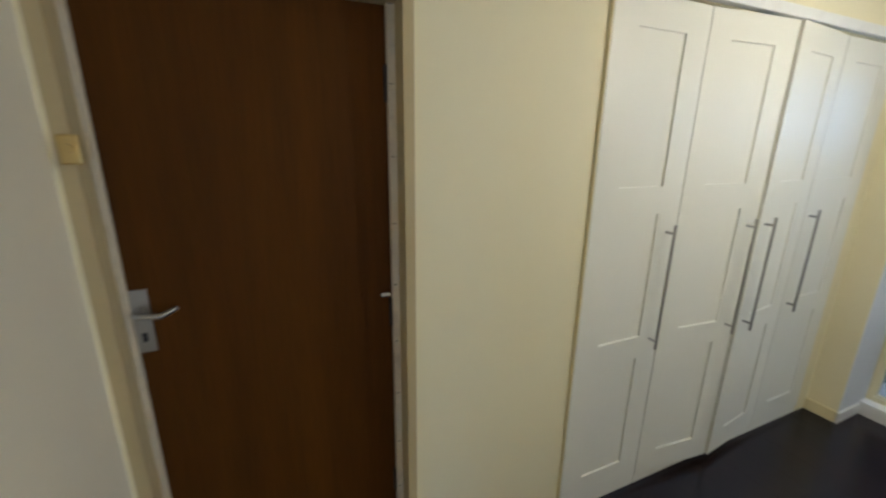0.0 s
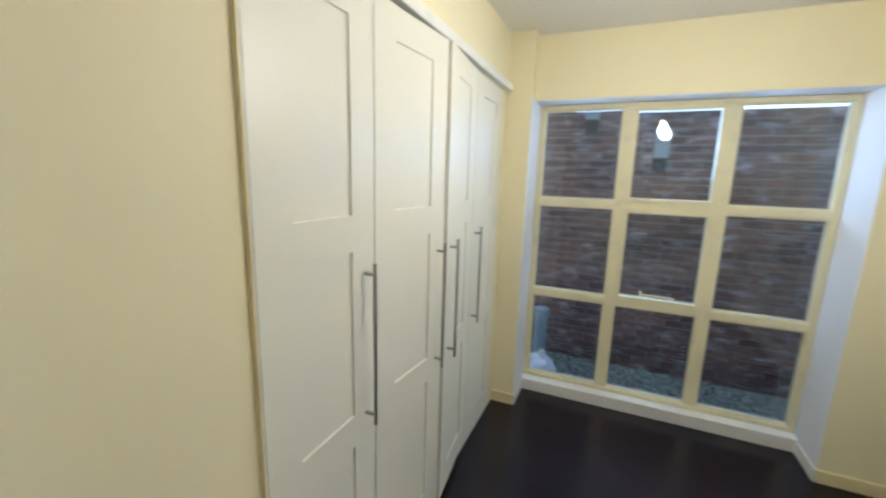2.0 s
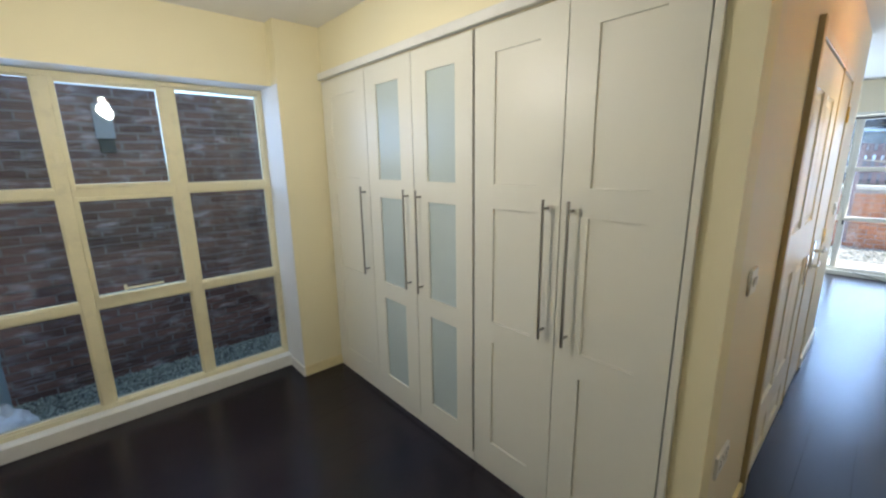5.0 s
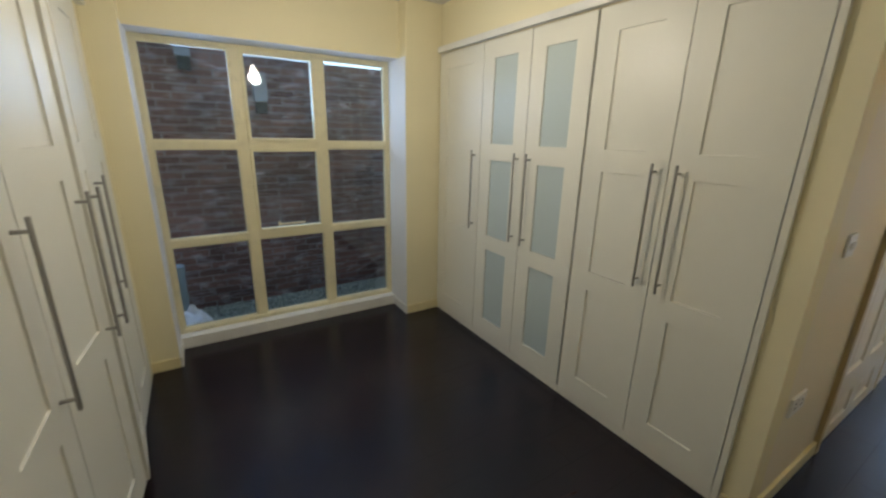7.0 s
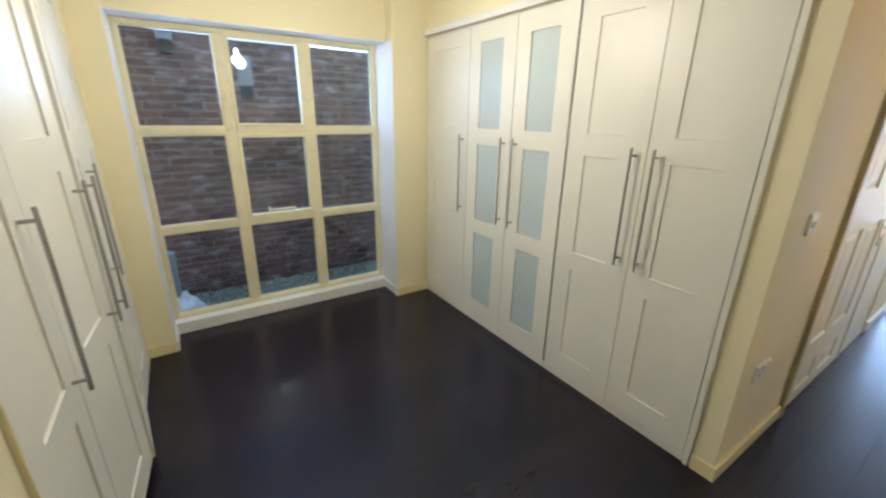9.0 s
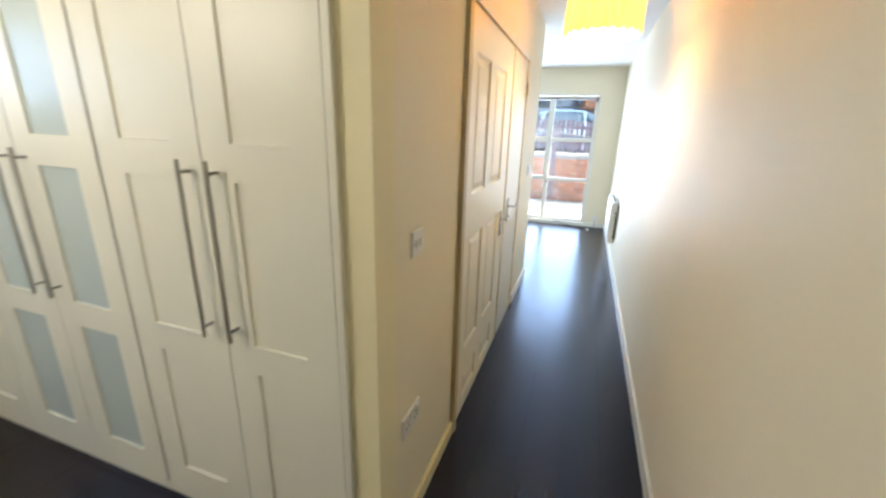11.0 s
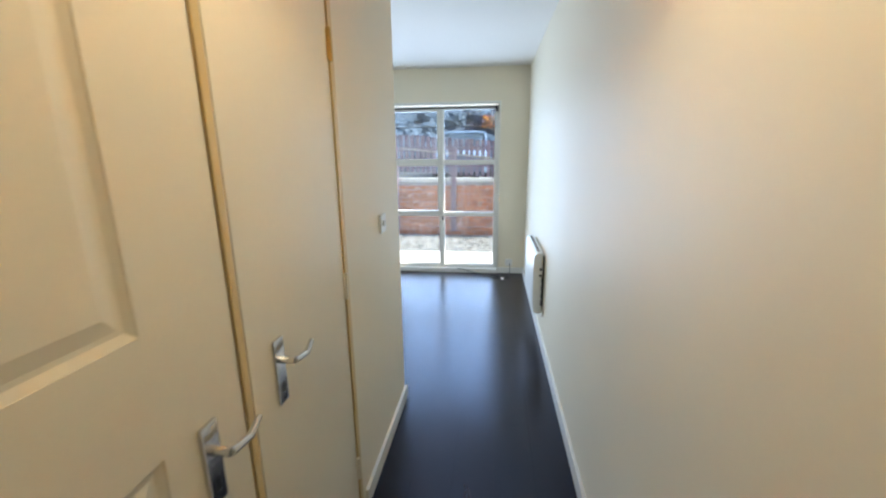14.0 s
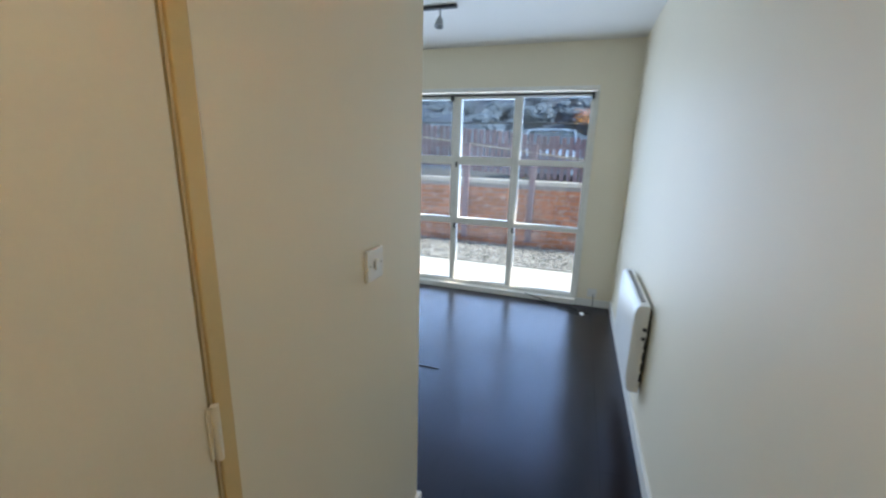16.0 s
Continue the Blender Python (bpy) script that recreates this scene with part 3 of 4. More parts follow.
def door_frame(parent, x0, x1, top, face, laps, right=None):
    """Lining and architraves; laps are the widths shown beside the opening."""
    right = right or DOOR_PAINT
    if laps[0]:
        part("architrave", bm_new((x0 - laps[0], x0, face - 0.012, 0.0, 0, top + 0.045), bevel=0.003), SHADED_LINING, parent)
    if laps[1]:
        part("architrave", bm_new((x1, x1 + laps[1], face, 0.0, 0, top + 0.045), bevel=0.003), right, parent)
    part("architrave", bm_new((x0, x1, face, 0.0, top, top + 0.045), bevel=0.003), DOOR_PAINT, parent)
    part("jamb", bm_new((x0, x0 + 0.006, 0.004, 0.12, 0, top), (x1 - 0.006, x1, 0.004, 0.12, 0, top), (x0 + 0.006, x1 - 0.006, 0.004, 0.12, top - 0.012, top)), SHADED_LINING, parent)


# six-panel door
d6 = thing("door_1", "closed cream six-panel interior door with chrome handle", "door", pose(0, 0, 0), kind="structure")
door_frame(d6, D6[0], D6[1], D6[2], -0.009, (0.045, 0.022), GOLD_SHADE_TRIM)
x0, x1, y0 = D6[0] + 0.008, D6[1] - 0.008, -0.006
cols = ((0.920, 1.176), (1.304, 1.572))
rows = ((0.085, 0.235), (0.390, 1.003), (1.213, 1.822))
bm = bm_new((x0, cols[0][0], y0, y0 + 0.038, 0.006, D6[2] - 0.015), (cols[0][1], cols[1][0], y0, y0 + 0.038, 0.006, D6[2] - 0.015), (cols[1][1], x1, y0, y0 + 0.038, 0.006, D6[2] - 0.015))
edges = [0.006, *[z for r in rows for z in r], D6[2] - 0.015]
for a, b in cols:
    for lo, hi in zip(edges[0::2], edges[1::2]):
        box(bm, a, b, y0, y0 + 0.038, lo, hi)
leaf = part("leaf", bm, DOOR_PAINT, d6)
for a, b in cols:
    for lo, hi in rows:
        raised_panel(leaf, a, b, lo, hi, y0)
lever_handle(d6, 1.664, 0.935, 1).matrix_basis = Matrix.Translation((0, y0, 0))
for z in (0.25, 1.75):
    hinge(d6, D6[0] + 0.012, z, -0.010, DOOR_PAINT, 0.004)

# flush cupboard door
d7 = thing("door_2", "closed plain cream flush door with chrome lever", "door", pose(0, 0, 0), kind="structure")
door_frame(d7, D7[0], D7[1], D7[2], -0.008, (0, 0.031), GOLD_SHADE_TRIM)
part("leaf", bm_new((D7[0] + 0.008, D7[1] - 0.010, -0.004, 0.034, 0.006, D7[2] - 0.015), bevel=0.002), DOOR_PAINT, d7)
lever_handle(d7, 1.918, 0.978, 1).matrix_basis = Matrix.Translation((0, -0.004, 0))
for z in (0.26, 1.02, 1.80):
    hinge(d7, D7[1] - 0.006, z, -0.008, mat=DOOR_PAINT if z < 1.5 else BRASS, half=0.011)

# front door, in the west wall: local x runs towards +y
fd = thing("door_3", "closed dark brown wood veneer front door", "door", pose(WEST, DOOR_S, 0, 0, 0, 90), kind="structure")
FW = DOOR_N - DOOR_S
part("frame", bm_new((0, 0.03, 0.0, 0.13, 0, DOOR_TOP), (FW - 0.030, FW, 0.0, 0.13, 0, DOOR_TOP), (0.03, FW - 0.030, 0.0, 0.13, DOOR_TOP - 0.03, DOOR_TOP)), SHADED_LINING, fd, "cream painted door lining")
part("stop", bm_new((FW - 0.053, FW - 0.030, 0.065, 0.085, 0, DOOR_TOP - 0.03), (0.03, 0.045, 0.065, 0.085, 0, DOOR_TOP - 0.03), bevel=0.003), STRIP, fd)
part("leaf", bm_new((0.032, FW - 0.032, 0.087, 0.129, 0.008, DOOR_TOP - 0.032), bevel=0.002), VENEER, fd, "dark brown wood veneer")

lever_handle(fd, 0.062, 1.18, 1, mat=STEEL).matrix_basis = Matrix.Translation((0, 0.087, 0))
for z in (0.42, 1.08, 1.76):
    hinge(fd, FW - 0.055, z, 0.081, DARK, 0.005)
bm = bm_new((0.010, 0.046, -0.014, 0.0, 1.555, 1.615), bevel=0.004)
cylinder(bm, (0.027, -0.022, 1.587), (0.027, -0.012, 1.587), 0.010)
part("night_latch", bm, BRASS, fd, "brass night latch")
for k in range(10):
    z = 0.199 + 0.195 * k
    part("pin", bm_new((FW - 0.050, FW - 0.038, 0.0635, 0.066, z - 0.001, z + 0.001)), DARK, fd)
bm = bm_new((FW - 0.088, FW - 0.057, 0.075, 0.086, 1.133, 1.147), bevel=0.003)
part("chain_keep", bm, CHROME, fd, "small chrome chain keep")


# ---- switches and sockets ----
def switch(label, m, w=0.086, h=0.086, rockers=1, kind="switch"):
    """Wall plate, front towards local -y, centred on its own origin."""
    t = thing("light_switch" if kind == "switch" else "socket_outlet", label, "light switch" if kind == "switch" else "socket", m)
    part("plate", bm_new((-w / 2, w / 2, -0.010, 0, -h / 2, h / 2), bevel=0.003), PLASTIC, t)
    for i in range(rockers):
        x = (i - (rockers - 1) / 2) * 0.030
        if kind == "switch":
            bm = bmesh.new()
            box(bm, x - 0.008, x + 0.008, -0.016, -0.009, -0.014, 0.014, bevel=0.002)
            part("rocker", bm, PLASTIC, t)
        else:
            x = (i - (rockers - 1) / 2) * 0.066
            for dx, dz in ((0, 0.012), (-0.011, -0.010), (0.011, -0.010)):
                part("pin_hole", bm_new((x + dx - 0.003, x + dx + 0.003, -0.0106, -0.0095, dz - 0.004, dz + 0.004)), DARK, t)
            part("rocker", bm_new((x + 0.014, x + 0.024, -0.014, -0.009, 0.018, 0.034), bevel=0.001), PLASTIC, t)
    for sx in (-0.030, 0.030):
        bm = bmesh.new()
        cylinder(bm, (sx * w / 0.086, -0.0112, 0), (sx * w / 0.086, -0.009, 0), 0.003, 8)
        part("screw", bm, STEEL, t)
    return t


switch("white plastic light switch on the hall wall", pose(0.272, 0, 1.15), rockers=2)
switch("white plastic double socket low on the hall wall", pose(0.228, 0, 0.491), w=0.146, rockers=2, kind="socket")
s1 = switch("white plastic light switch beside the living room", pose(2.90, 0, 1.155), rockers=1)
part("mark", bm_new((-0.012, 0.004, -0.0112, -0.0098, -0.008, 0.010)), GREY, s1, "worn grey mark")
switch("white plastic double socket low on the long wall", pose(0.0, SOUTH, 0.43, 0, 0, 180), w=0.146, rockers=2, kind="socket")
switch("white plastic aerial plate above the skirting", pose(EAST, -0.74, 0.14, 0, 0, -90), rockers=0, kind="socket")
switch("white plastic fused outlet beside the heater", pose(5.33, SOUTH, 0.52, 0, 0, 180), kind="socket")

# ---- electric panel heater ----
heater = thing("panel_heater", "white wall-mounted electric panel heater with dark vents", "heater", pose(4.06, SOUTH, 0.25, 0, 0, 0))
HL, HH, HD = 0.71, 0.485, 0.085
bm = bmesh.new()
prof = [(0.016, 0.0), (0.060, 0.0), (0.074, 0.012), (HD, 0.10), (HD, HH - 0.05), (0.076, HH - 0.012), (0.062, HH), (0.016, HH)]
ends = [[bm.verts.new((x, d, z)) for d, z in prof] for x in (0.0, HL)]
for i in range(len(prof)):
    j = (i + 1) % len(prof)
    bm.faces.new((ends[0][i], ends[1][i], ends[1][j], ends[0][j]))
for e in ends:
    bm.faces.new(e)
bmesh.ops.bevel(bm, geom=bm.edges[:], offset=0.004, segments=2, affect="EDGES")
part("body", bm, PLASTIC, heater, smooth=True)
part("back_plate", bm_new((0.05, HL - 0.05, 0.0, 0.016, 0.04, HH - 0.04)), DARK, heater, "dark back plate")
for k in range(15):
    x = 0.06 + k * 0.041
    part("vent", bm_new((x, x + 0.026, 0.034, 0.056, HH - 0.001, HH + 0.0012)), DARK, heater)
for z in (0.36, 0.31):
    bm = bmesh.new()
    cylinder(bm, (-0.006, 0.030, z), (0.002, 0.030, z), 0.010)
    part("knob", bm, DARK, heater, "dark control knob")
for z in (0.07, 0.13, 0.19, 0.25):
    part("side_vent", bm_new((-0.0015, 0.001, 0.017, 0.023, z, z + 0.045)), DARK, heater)

# ---- cables on the floor ----
def arc(points, z=0.004):
    return [(x, y, z) for x, y in points]


cable = wire("aerial_cable", arc(((5.92, -0.22), (5.86, -0.34), (5.74, -0.50), (5.70, -0.64), (5.80, -0.74))) + [(5.93, -0.76, 0.05), (5.962, -0.75, 0.13)], 0.0035, DARK, None, "thin black cable lying by the patio window", "cable")
wire("power_cable", [(5.93, -0.10, 0.058), (5.90, -0.28, 0.03), (5.84, -0.42, 0.005), (5.76, -0.56, 0.005), (5.82, -0.66, 0.005), (5.86, -0.52, 0.005)], 0.0045, DARK, None, "black cable trailing over the sill", "cable")
wire("loose_cable", arc(((4.34, 0.80), (4.29, 0.62), (4.31, 0.44), (4.306, 0.28))), 0.004, DARK, None, "short black cable on the dark floor", "cable")
plug = thing("cable_plug", "small white plug at a cable end", "plug", pose(5.70, -0.66, 0.0, 0, 0, 25))
part("plug_body", bm_new((-0.022, 0.022, -0.014, 0.014, 0, 0.018), bevel=0.004), PLASTIC, plug)
part("pin", bm_new((-0.034, -0.021, -0.003, 0.003, 0.006, 0.012)), STEEL, plug)

# ---- lamps ----
BULB = glowing("lit_bulb", (1.0, 0.92, 0.78), 30.0)
pend = thing("pendant_light", "bare lit bulb hanging on a white cord", "lamp", pose(LOBBY_BULB[0], LOBBY_BULB[1], CEIL))
drop = CEIL - LOBBY_BULB[2]
bm = lathe(bmesh.new(), ((0.0, 0.0), (0.045, 0.0), (0.045, -0.012), (0.018, -0.030), (0.0, -0.030)))
part("ceiling_rose", bm, PLASTIC, pend, smooth=True)
bm = cylinder(bmesh.new(), (0, 0, -0.028), (0, 0, -drop + 0.085), 0.0035, 8)
part("cord", bm, PLASTIC, pend)
bm = lathe(bmesh.new(), ((0.0, 0.09), (0.012, 0.09), (0.018, 0.075), (0.019, 0.03), (0.0, 0.03)), at=(0, 0, -drop))
part("lampholder", bm, PLASTIC, pend, smooth=True)
bm = lathe(bmesh.new(), ((0.0, 0.031), (0.013, 0.031), (0.016, 0.018), (0.021, 0.004), (0.0225, -0.005), (0.019, -0.019), (0.010, -0.027), (0.0, -0.029)), at=(0, 0, -drop))
part("bulb", bm, BULB, pend, "lit frosted bulb", smooth=True)

SHADE = bpy.data.materials.new("translucent_amber_shade")
SHADE.use_nodes = True
n, l = SHADE.node_tree.nodes, SHADE.node_tree.links
n.remove(n["Principled BSDF"])
tl, df, mx = n.new("ShaderNodeBsdfTranslucent"), n.new("ShaderNodeBsdfDiffuse"), n.new("ShaderNodeMixShader")
tl.inputs[0].default_value, df.inputs[0].default_value = (0.82, 0.36, 0.07, 1), (0.90, 0.86, 0.78, 1)
mx.inputs[0].default_value = 0.45
l.new(tl.outputs[0], mx.inputs[1]), l.new(df.outputs[0], mx.inputs[2]), l.new(mx.outputs[0], n["Material Output"].inputs[0])
shade_lamp = thing("drum_pendant_light", "lit amber drum pendant shade with a scalloped edge", "lamp", pose(HALL_LAMP[0], HALL_LAMP[1], CEIL))
dz = HALL_LAMP[2] - CEIL
bm = lathe(bmesh.new(), ((0.0, 0.0), (0.05, 0.0), (0.05, -0.014), (0.02, -0.032), (0.0, -0.032)))
part("ceiling_rose", bm, PLASTIC, shade_lamp, smooth=True)
part("cord", cylinder(bmesh.new(), (0, 0, -0.03), (0, 0, dz + 0.23), 0.0035, 8), PLASTIC, shade_lamp)
bm = bmesh.new()
N = 120
rings = []
for z, amp in ((0.0, 0.010), (0.02, 0.009), (0.14, 0.005), (0.285, 0.003)):
    row = []
    for i in range(N):
        a = 2 * math.pi * i / N
        r = 0.198 + amp * math.cos(a * 24)
        row.append(bm.verts.new((r * math.cos(a), r * math.sin(a), dz + z + (0.008 * math.cos(a * 24) if z == 0.0 else 0.0))))
    rings.append(row)
for a, b in zip(rings, rings[1:]):
    for i in range(N):
        bm.faces.new((a[i], a[(i + 1) % N], b[(i + 1) % N], b[i]))
part("shade", bm, SHADE, shade_lamp, "amber fabric shade", smooth=True)
for k in range(3):
    a = k * 2 * math.pi / 3
    part("spoke", cylinder(bmesh.new(), (0.015 * math.cos(a), 0.015 * math.sin(a), dz + 0.23), (0.197 * math.cos(a), 0.197 * math.sin(a), dz + 0.265), 0.002, 6), STEEL, shade_lamp)
part("lampholder", cylinder(bmesh.new(), (0, 0, dz + 0.17), (0, 0, dz + 0.24), 0.018), PLASTIC, shade_lamp)
bm = lathe(bmesh.new(), ((0.0, 0.171), (0.014, 0.171), (0.030, 0.130), (0.030, 0.105), (0.0, 0.090)), at=(0, 0, dz))
part("bulb", bm, BULB, shade_lamp, "lit bulb", smooth=True)

track = thing("track_spotlight", "dark ceiling track with a small grey spotlight", "lamp", pose(4.86, 0.50, CEIL_LIVING))
part("track", bm_new((-0.018, 0.018, -0.10, 0.85, -0.022, 0), bevel=0.003), DARK, track)
for y in (0.02, 0.70):
    part("stem", cylinder(bmesh.new(), (0, y, -0.085), (0, y, -0.02), 0.006, 8), GREY, track)
    bm = lathe(bmesh.new(), ((0.0, 0.03), (0.016, 0.028), (0.026, 0.0), (0.031, -0.035), (0.027, -0.036), (0.0, -0.02)))
    part("spot_head", bm, GREY, track, m=pose(-0.01, y, -0.105, 0, 18, 0), smooth=True)

# ---- alley behind the lobby window ----
GROUND_Z, ALLEY_Y, ALLEY_TOP = -0.12, 3.68, 2.12
ground = tagged(part("ground", bm_new((-160, 260, -200, 200, GROUND_Z - 0.3, GROUND_Z)), SOIL), "dark damp ground around the building", "ground", kind="structure")
brick_mesh = {}


def brick_wall(name, label, m, length, z0, z1, thick, mat, rest_mat, near, bond=0.225, course=0.075):
    """Local x along the wall, face towards -y. Bricks in the near stretch are pieces of their own."""
    w = tagged(part(name, bm_new((0, length, 0.007, thick, z0, z1)), OLD_MORTAR if mat == BRICK else MORTAR, m=m), label, "wall", kind="structure")
    rng = random.Random(len(name))
    rest = bmesh.new()
    count = 0
    rows = int((z1 - z0) / course)
    for k in range(rows):
        x = -bond / 2 * (k % 2)
        while x < length:
            a, b = max(x, 0), min(x + bond - 0.011, length)
            if b - a > 0.05:
                z = z0 + k * course
                d = rng.uniform(-0.003, 0.003)
                if near[0] < x < near[1] and near[2] < z < near[3] and count < 300 and b - a > bond - 0.02:
                    key = (name, rng.randrange(3))
                    if key not in brick_mesh:
                        bm = bmesh.new()
                        box(bm, 0, bond - 0.011, 0, 0.05, 0, course - 0.011)
                        for v in bm.verts:
                            v.co += Vector((rng.uniform(-0.003, 0.003), rng.uniform(-0.0015, 0.0015), rng.uniform(-0.003, 0.003)))
                        ob = part("brick", bm, mat, w)
                        brick_mesh[key] = ob.data
                    else:
                        ob = new("brick", brick_mesh[key])
                        ob.parent = w
                    ob.matrix_basis = pose(a, d, z, 0, rng.uniform(-0.5, 0.5), 0)
                    count += 1
                else:
                    box(rest, a, b, d, d + 0.05, z, z + course - 0.011)
            x += bond
    tagged(part("bricks", rest, rest_mat, w), "further bricks of the wall", kind="stuff")
    return w


brick_wall("wall_alley", "old dark brick wall with pale lime stains", pose(-6.0, ALLEY_Y, 0), 9.5, GROUND_Z, ALLEY_TOP, 0.24, BRICK, BRICK_REST, (3.75, 5.75, 0.35, 2.2), 0.215, 0.064)
brick_wall("wall_alley_raised", "raised end of the old dark brick wall", pose(-6.0, ALLEY_Y, 0), 4.32, ALLEY_TOP + 0.002, ALLEY_TOP + 0.194, 0.24, BRICK, BRICK_REST, (9, 9, 9, 9), 0.215, 0.064)
brick_wall("wall_alley_step", "stepped top of the old dark brick wall", pose(-1.678, ALLEY_Y, 0), 0.82, ALLEY_TOP + 0.002, ALLEY_TOP + 0.066, 0.24, BRICK, BRICK_REST, (9, 9, 9, 9), 0.215, 0.064)


def gravel(name, label, x0, x1, y0, y1, count, size, seed, mat=STONE, base_z=GROUND_Z):
    """A bed of loose stones."""
    rng = random.Random(seed)
    vs, fs = [], []
    base = [(1, 0, 0), (0, 1, 0), (-1, 0, 0), (0, -1, 0), (0, 0, 1), (0, 0, -1)]
    tri = [(0, 1, 4), (1, 2, 4), (2, 3, 4), (3, 0, 4), (1, 0, 5), (2, 1, 5), (3, 2, 5), (0, 3, 5)]
    for _ in range(count):
        c = Vector((rng.uniform(x0, x1), rng.uniform(y0, y1), base_z + rng.uniform(0.0, 0.012)))
        r = size * rng.uniform(0.5, 1.2)
        q = Euler((rng.random() * 6, rng.random() * 6, rng.random() * 6)).to_matrix()
        k = len(vs)
        vs += [tuple(c + q @ Vector((p[0] * r * rng.uniform(0.8, 1.3), p[1] * r, p[2] * r * 0.7))) for p in base]
        fs += [tuple(k + i for i in t) for t in tri]
    me = bpy.data.meshes.new(name)
    me.from_pydata(vs, [], fs)
    me.materials.append(mat)
    return tagged(new(name, me), label, "gravel", kind="stuff")


gravel("gravel", "loose grey gravel along the alley", -3.2, 0.5, 2.87, 3.67, 11000, 0.0115, 11)
structure("wall_outer_sill", bm_new((WIN_L, WIN_R, PANE_Y + 0.045, PANE_Y + 0.10, -0.05, 0.092), bevel=0.004), CONCRETE, "concrete sill outside the window", "window sill")


OUTLET_DARK = material("dark_green_outlet", (0.045, 0.055, 0.048), 0.7, spread=0.2)
DULL_PLASTIC = material("weathered_grey_plastic", (0.36, 0.39, 0.42), 0.6, spread=0.12, scale=12)


def wall_box(x, z):
    t = thing("vent_box", "weathered pale plastic vent box with dark outlet on brick", "vent", pose(x, ALLEY_Y - 0.004, z), group="wall vents")
    part("cover", bm_new((-0.055, 0.055, -0.085, 0, 0, 0.24), bevel=0.008), DULL_PLASTIC, t)
    part("outlet", bm_new((-0.045, 0.045, -0.075, -0.004, -0.10, -0.001), bevel=0.006), OUTLET_DARK, t, "dark outlet grille")


wall_box(-1.69, 2.06)
wall_box(-1.145, 1.75)
sack = thing("plastic_sack", "crumpled white plastic sack on the gravel", "sack", pose(-1.91, 3.04, GROUND_Z) @ Matrix.Scale(0.95, 4))
bm = bmesh.new()
bmesh.ops.create_icosphere(bm, subdivisions=4, radius=1.0)
for v in bm.verts:
    p = v.co.copy()
    k = 1 + 0.22 * noise.noise(p * 2.1) + 0.10 * noise.noise(p * 5.5)
    v.co = Vector((p.x * 0.15 * k, p.y * 0.17 * k, 0.12 + max(-0.12, p.z * 0.14 * k)))
part("sack_body", bm, PLASTIC, sack, smooth=True)
bm = bmesh.new()
bmesh.ops.create_cone(bm, segments=14, radius1=0.05, radius2=0.018, depth=0.08, matrix=Matrix.Translation((0.03, 0.02, 0.275)))
part("tied_neck", bm, PLASTIC, sack, smooth=True)
pipe = thing("drain_pipe", "pale grey-blue plastic drain pipe standing in the alley", "pipe", pose(-1.97, 3.50, GROUND_Z))
PIPE = material("pale_pipe", (0.36, 0.45, 0.47), 0.5)
part("pipe", cylinder(bmesh.new(), (0, 0, 0), (0, 0, 0.48), 0.055, 20), PIPE, pipe, smooth=True)
part("collar", cylinder(bmesh.new(), (0, 0, 0.42), (0, 0, 0.50), 0.063, 20), PIPE, pipe, smooth=True)

# ---- garden behind the patio window ----
GX = 8.25
structure("pavement", bm_new((EAST + 0.12, 7.16, -6, 9, GROUND_Z, -0.02), bevel=0.01), CONCRETE, "pale sunlit concrete patio", "pavement")
gravel("gravel_bed", "grey gravel bed below the garden wall", 7.16, GX, -3.0, 5.0, 11000, 0.021, 12, BED_STONE, 0.005)
structure("pavement_bed", bm_new((7.162, GX - 0.004, -6, 9, GROUND_Z, 0.0), bevel=0.01), BED_STONE, "gravel-covered soil bed beside the wall", "bed")
garden = brick_wall("wall_garden", "low orange brick garden wall with pale stains", pose(GX, 9.0, 0, 0, 0, -90), 15.0, GROUND_Z, 0.985, 0.22, RED_BRICK, RED_REST, (6.55, 10.1, -0.2, 1.2))
structure("trim_garden_coping", bm_new((GX - 0.03, GX + 0.25, -6.0, 9.0, 0.985, 1.05), bevel=0.01), CONCRETE, "pale concrete coping on the garden wall", "coping")
fence = thing("picket_fence", "dark stained picket fence above the garden wall", "fence", pose(GX + 0.10, 0, 1.05))
picket = bm_new((-0.010, 0.010, -0.032, 0.032, 0.10, 0.755))
for v in picket.verts:
    if v.co.z > 0.6 and abs(v.co.y) > 0.01:
        v.co.z -= 0.012
first = part("picket", picket, FENCE, fence)
for k in range(60):
    y = -2.2 + k * 0.0975
    if k == 0:
        ob = first
    else:
        ob = new("picket", first.data)
        ob.parent = fence
    ob.matrix_basis = pose(0, y, 0.075 * (y - 0.6) - 0.02 + random.uniform(-0.012, 0.012), random.uniform(-1.2, 1.2), 0, 0)
for z in (0.22, 0.52):
    bm = bmesh.new()
    box(bm, 0.012, 0.045, -2.3, 3.7, z - 0.03, z + 0.03)
    part("rail", bm, FENCE, fence)
bm = bm_new((-0.030, -0.012, -2.3, 3.7, -0.012, 0.012))
part("top_rail", bm, PALE_WOOD, fence, "pale sloping timber rail", m=pose(0, 0.6, 0.47, 6.5, 0, 0) @ Matrix.Translation((0, -0.6, 0)))
for y in (-0.90, 0.16, 1.20, 2.24):
    part("post", bm_new((-0.19, -0.135, -0.045, 0.045, -0.95, 0.55), bevel=0.006), FENCE, fence, m=Matrix.Translation((0, y, 0)))

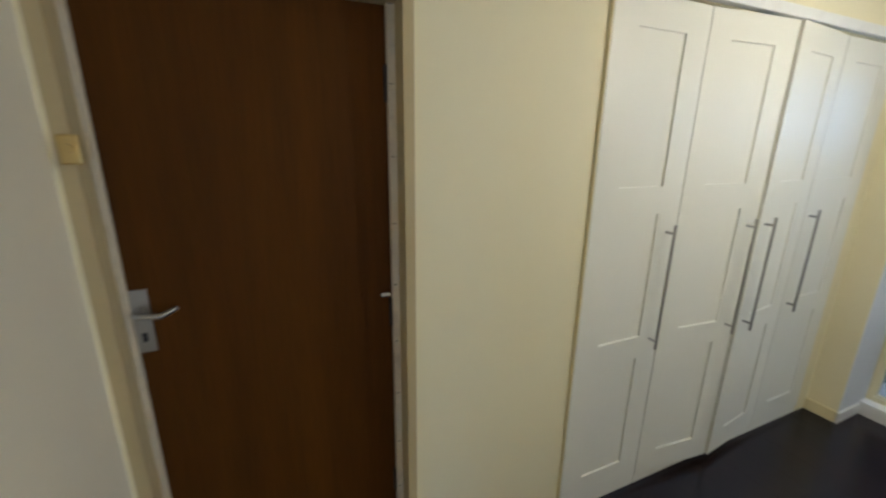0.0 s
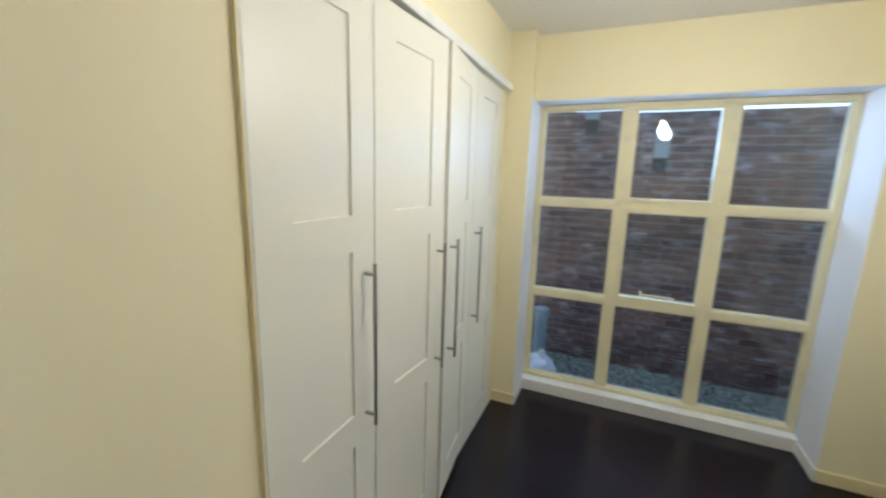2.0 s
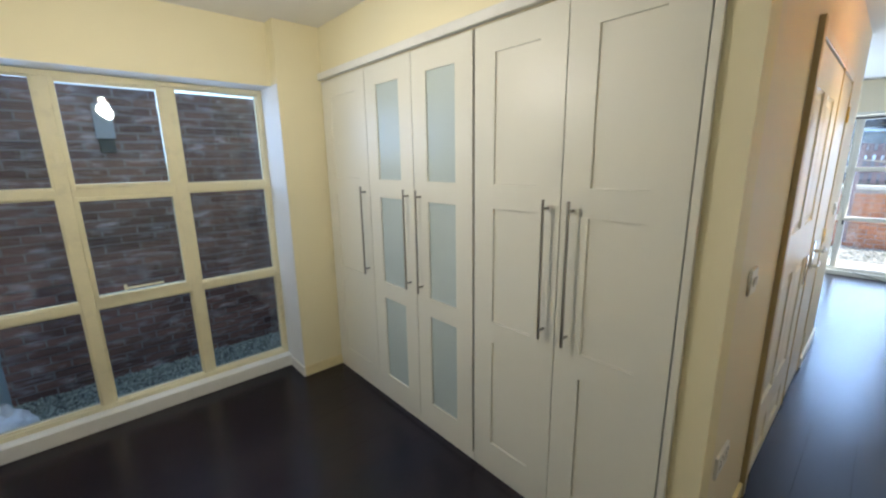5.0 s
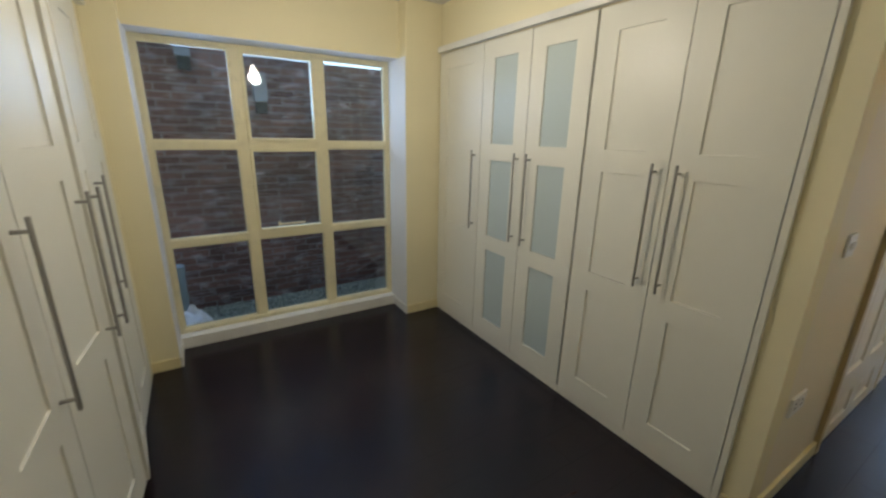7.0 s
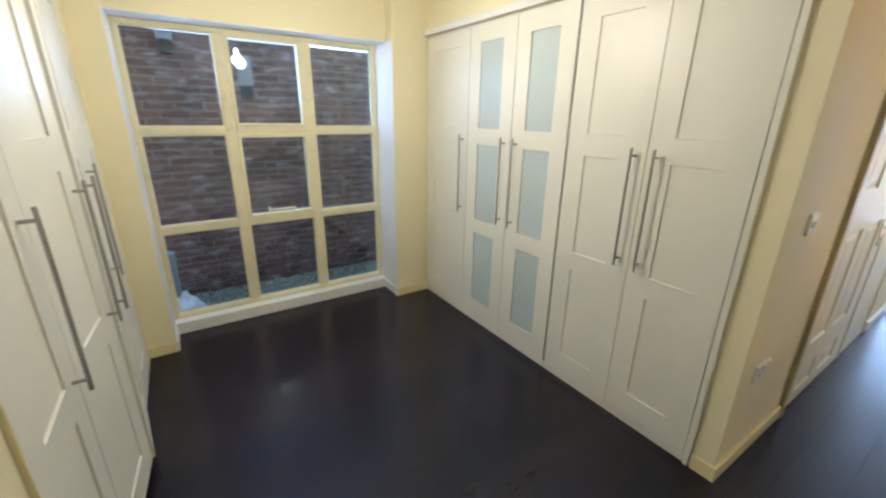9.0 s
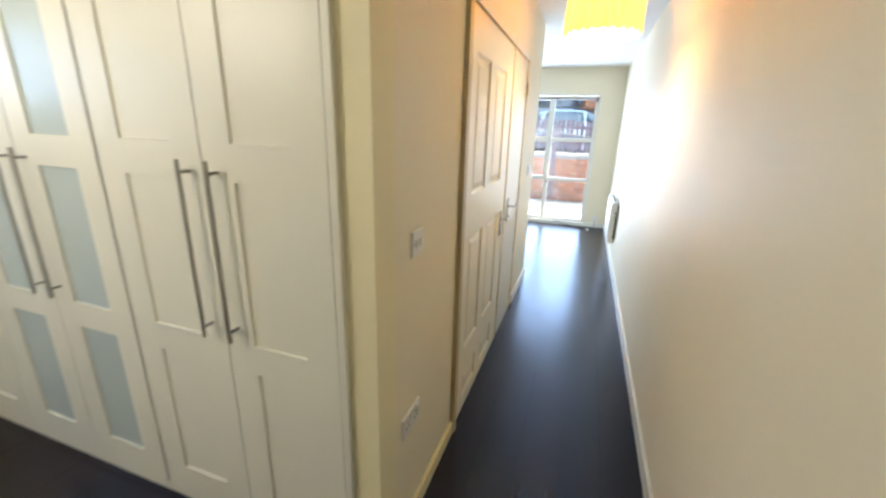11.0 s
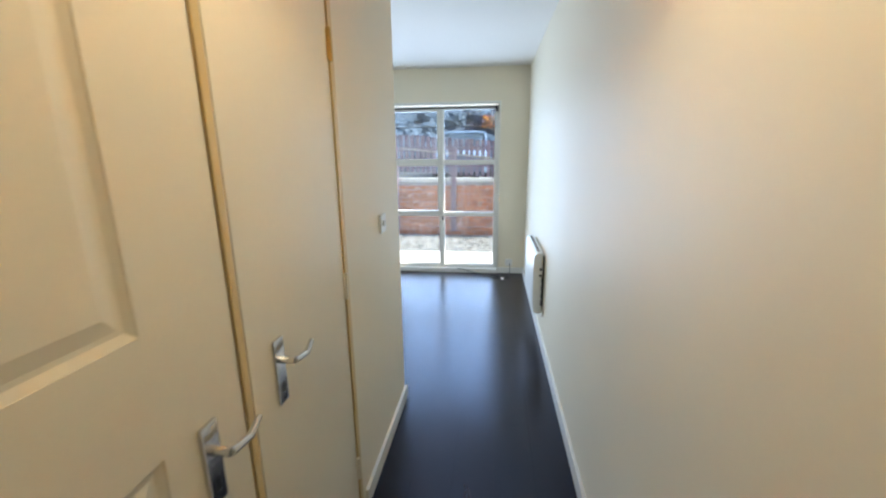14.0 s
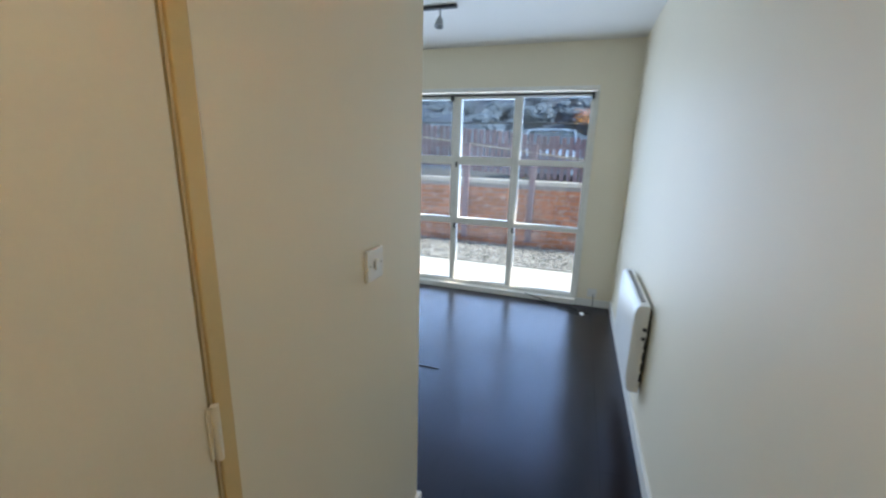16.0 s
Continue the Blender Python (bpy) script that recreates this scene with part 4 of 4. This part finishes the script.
CAR_PAINT = material("silver_blue_car_paint", (0.24, 0.34, 0.46), 0.25, metal=0.3, spread=0.03, coat=0.6)
CAR_GLASS = material("dark_car_glass", (0.05, 0.07, 0.09), 0.08, spread=0.05)
TYRE = material("tyre_rubber", (0.02, 0.02, 0.02), 0.8)
structure("road", bm_new((11.0, 19.0, -40, 40, GROUND_Z - 0.1, 0.72)), material("asphalt", (0.05, 0.05, 0.052), 0.9, spread=0.2, scale=3, bump=0.3), "raised asphalt road behind the fence", "road")
car = thing("car", "silver-blue parked hatchback behind the fence", "car", pose(14.6, 0.40, 0.72))


def loft(sections):
    """Skin over cross-sections, each (y, half width, z low, z high, x shift)."""
    bm = bmesh.new()
    rings = []
    for y, hw, lo, hi in sections:
        pts = ((-hw, lo), (-hw, lo + (hi - lo) * 0.6), (-hw * 0.88, hi - 0.03), (-hw * 0.6, hi), (hw * 0.6, hi), (hw * 0.88, hi - 0.03), (hw, lo + (hi - lo) * 0.6), (hw, lo))
        rings.append([bm.verts.new((y, p, z)) for p, z in pts])
    for a, b in zip(rings, rings[1:]):
        for i in range(8):
            bm.faces.new((a[i], a[(i + 1) % 8], b[(i + 1) % 8], b[i]))
    bm.faces.new(rings[0])
    bm.faces.new(rings[-1])
    return bm


part("body", loft(((-1.95, 0.70, 0.25, 0.70), (-1.7, 0.84, 0.18, 0.82), (-0.6, 0.87, 0.16, 0.92), (1.3, 0.87, 0.16, 0.95), (1.8, 0.82, 0.2, 0.9), (1.95, 0.72, 0.28, 0.75))), CAR_PAINT, car, smooth=True)
part("cabin", loft(((-0.75, 0.76, 0.88, 0.93), (-0.15, 0.70, 0.90, 1.40), (0.2, 0.68, 0.90, 1.47), (1.1, 0.67, 0.90, 1.45), (1.7, 0.70, 0.88, 0.96))), CAR_GLASS, car, "dark car windows", smooth=True)
part("roof", loft(((-0.16, 0.66, 1.40, 1.43), (0.2, 0.69, 1.45, 1.50), (1.1, 0.68, 1.43, 1.48), (1.3, 0.66, 1.38, 1.41))), CAR_PAINT, car, smooth=True)
for sy in (-1, 1):
    part("pillar", cylinder(bmesh.new(), (-0.74, sy * 0.74, 0.93), (-0.12, sy * 0.67, 1.42), 0.03, 8), CAR_PAINT, car)
    part("headlight", bm_new((-1.93, -1.78, sy * 0.62 - 0.12, sy * 0.62 + 0.12, 0.58, 0.70), bevel=0.02), PLASTIC, car, "clear headlight")
    for x in (-1.25, 1.25):
        wheel = part("wheel", cylinder(bmesh.new(), (x, sy * 0.70, 0.30), (x, sy * 0.88, 0.30), 0.30, 24), TYRE, car, "black tyre")
        part("rim", cylinder(bmesh.new(), (x, sy * 0.80, 0.30), (x, sy * 0.885, 0.30), 0.19, 20), STEEL, wheel, "steel rim")

# wooded bank beyond the road
bank = bmesh.new()
rows = []
for i in range(13):
    rows.append([bank.verts.new((19 + i * 3.2, -46 + j * 4, 0.5 + i * 1.15 + 1.0 * noise.noise(Vector((i * 0.7, j * 0.6, 2.0))))) for j in range(24)])
for a, b in zip(rows, rows[1:]):
    for i in range(23):
        bank.faces.new((a[i], a[i + 1], b[i + 1], b[i]))
# Grass takes a blue haze tint like the shrubs.
structure("hillside", bank, material("rough_hazy_grass", (0.030, 0.050, 0.085), 0.95, spread=0.25, scale=0.4, fine=6, bump=0.2), "dark sloping bank beyond the road, coloured blue for haze", "hillside")


def shrubs(name, count, seed):
    rng = random.Random(seed)
    vs, fs = [], []
    for _ in range(count):
        cx, cy = rng.uniform(19.5, 38), rng.uniform(-14, 22)
        cz = 0.5 + (cx - 19) / 3.2 * 1.15
        cr = rng.uniform(0.3, 0.55)
        for _ in range(70):
            d = Vector((rng.gauss(0, 1), rng.gauss(0, 1), rng.gauss(0.3, 0.9))).normalized()
            c = Vector((cx, cy, cz + cr * 0.5)) + d * cr * rng.uniform(0.55, 1.1)
            q = Vector((-0.55 + rng.gauss(0, 0.22), -0.25 + rng.gauss(0, 0.22), 0.75)).to_track_quat("Z", "Y").to_matrix() @ Euler((0, 0, rng.random() * 6)).to_matrix()
            s_ = rng.uniform(0.12, 0.24)
            k = len(vs)
            vs += [tuple(c + q @ Vector(p)) for p in ((-s_, -s_ * 0.5, 0), (s_, -s_ * 0.5, 0.02), (s_, s_ * 0.5, 0), (-s_, s_ * 0.5, 0.02))]
            fs.append((k, k + 1, k + 2, k + 3))
    me = bpy.data.meshes.new(name)
    me.from_pydata(vs, [], fs)
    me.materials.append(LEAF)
    return tagged(new(name, me), "dark shrubs covering the bank, coloured blue for haze", "shrubs", kind="stuff")


shrubs("shrubs", 420, 21)
barrier = thing("road_barrier", "long dark metal rail along the raised road", "barrier", pose(12.2, 0, 0.72))
part("rail", cylinder(bmesh.new(), (0, -14, 1.46), (0, 14, 1.46), 0.016, 8), DARK, barrier)
for y in (-12, -7, 7, 12):
    part("post", cylinder(bmesh.new(), (0, y, 0), (0, y, 1.46), 0.02, 8), DARK, barrier)

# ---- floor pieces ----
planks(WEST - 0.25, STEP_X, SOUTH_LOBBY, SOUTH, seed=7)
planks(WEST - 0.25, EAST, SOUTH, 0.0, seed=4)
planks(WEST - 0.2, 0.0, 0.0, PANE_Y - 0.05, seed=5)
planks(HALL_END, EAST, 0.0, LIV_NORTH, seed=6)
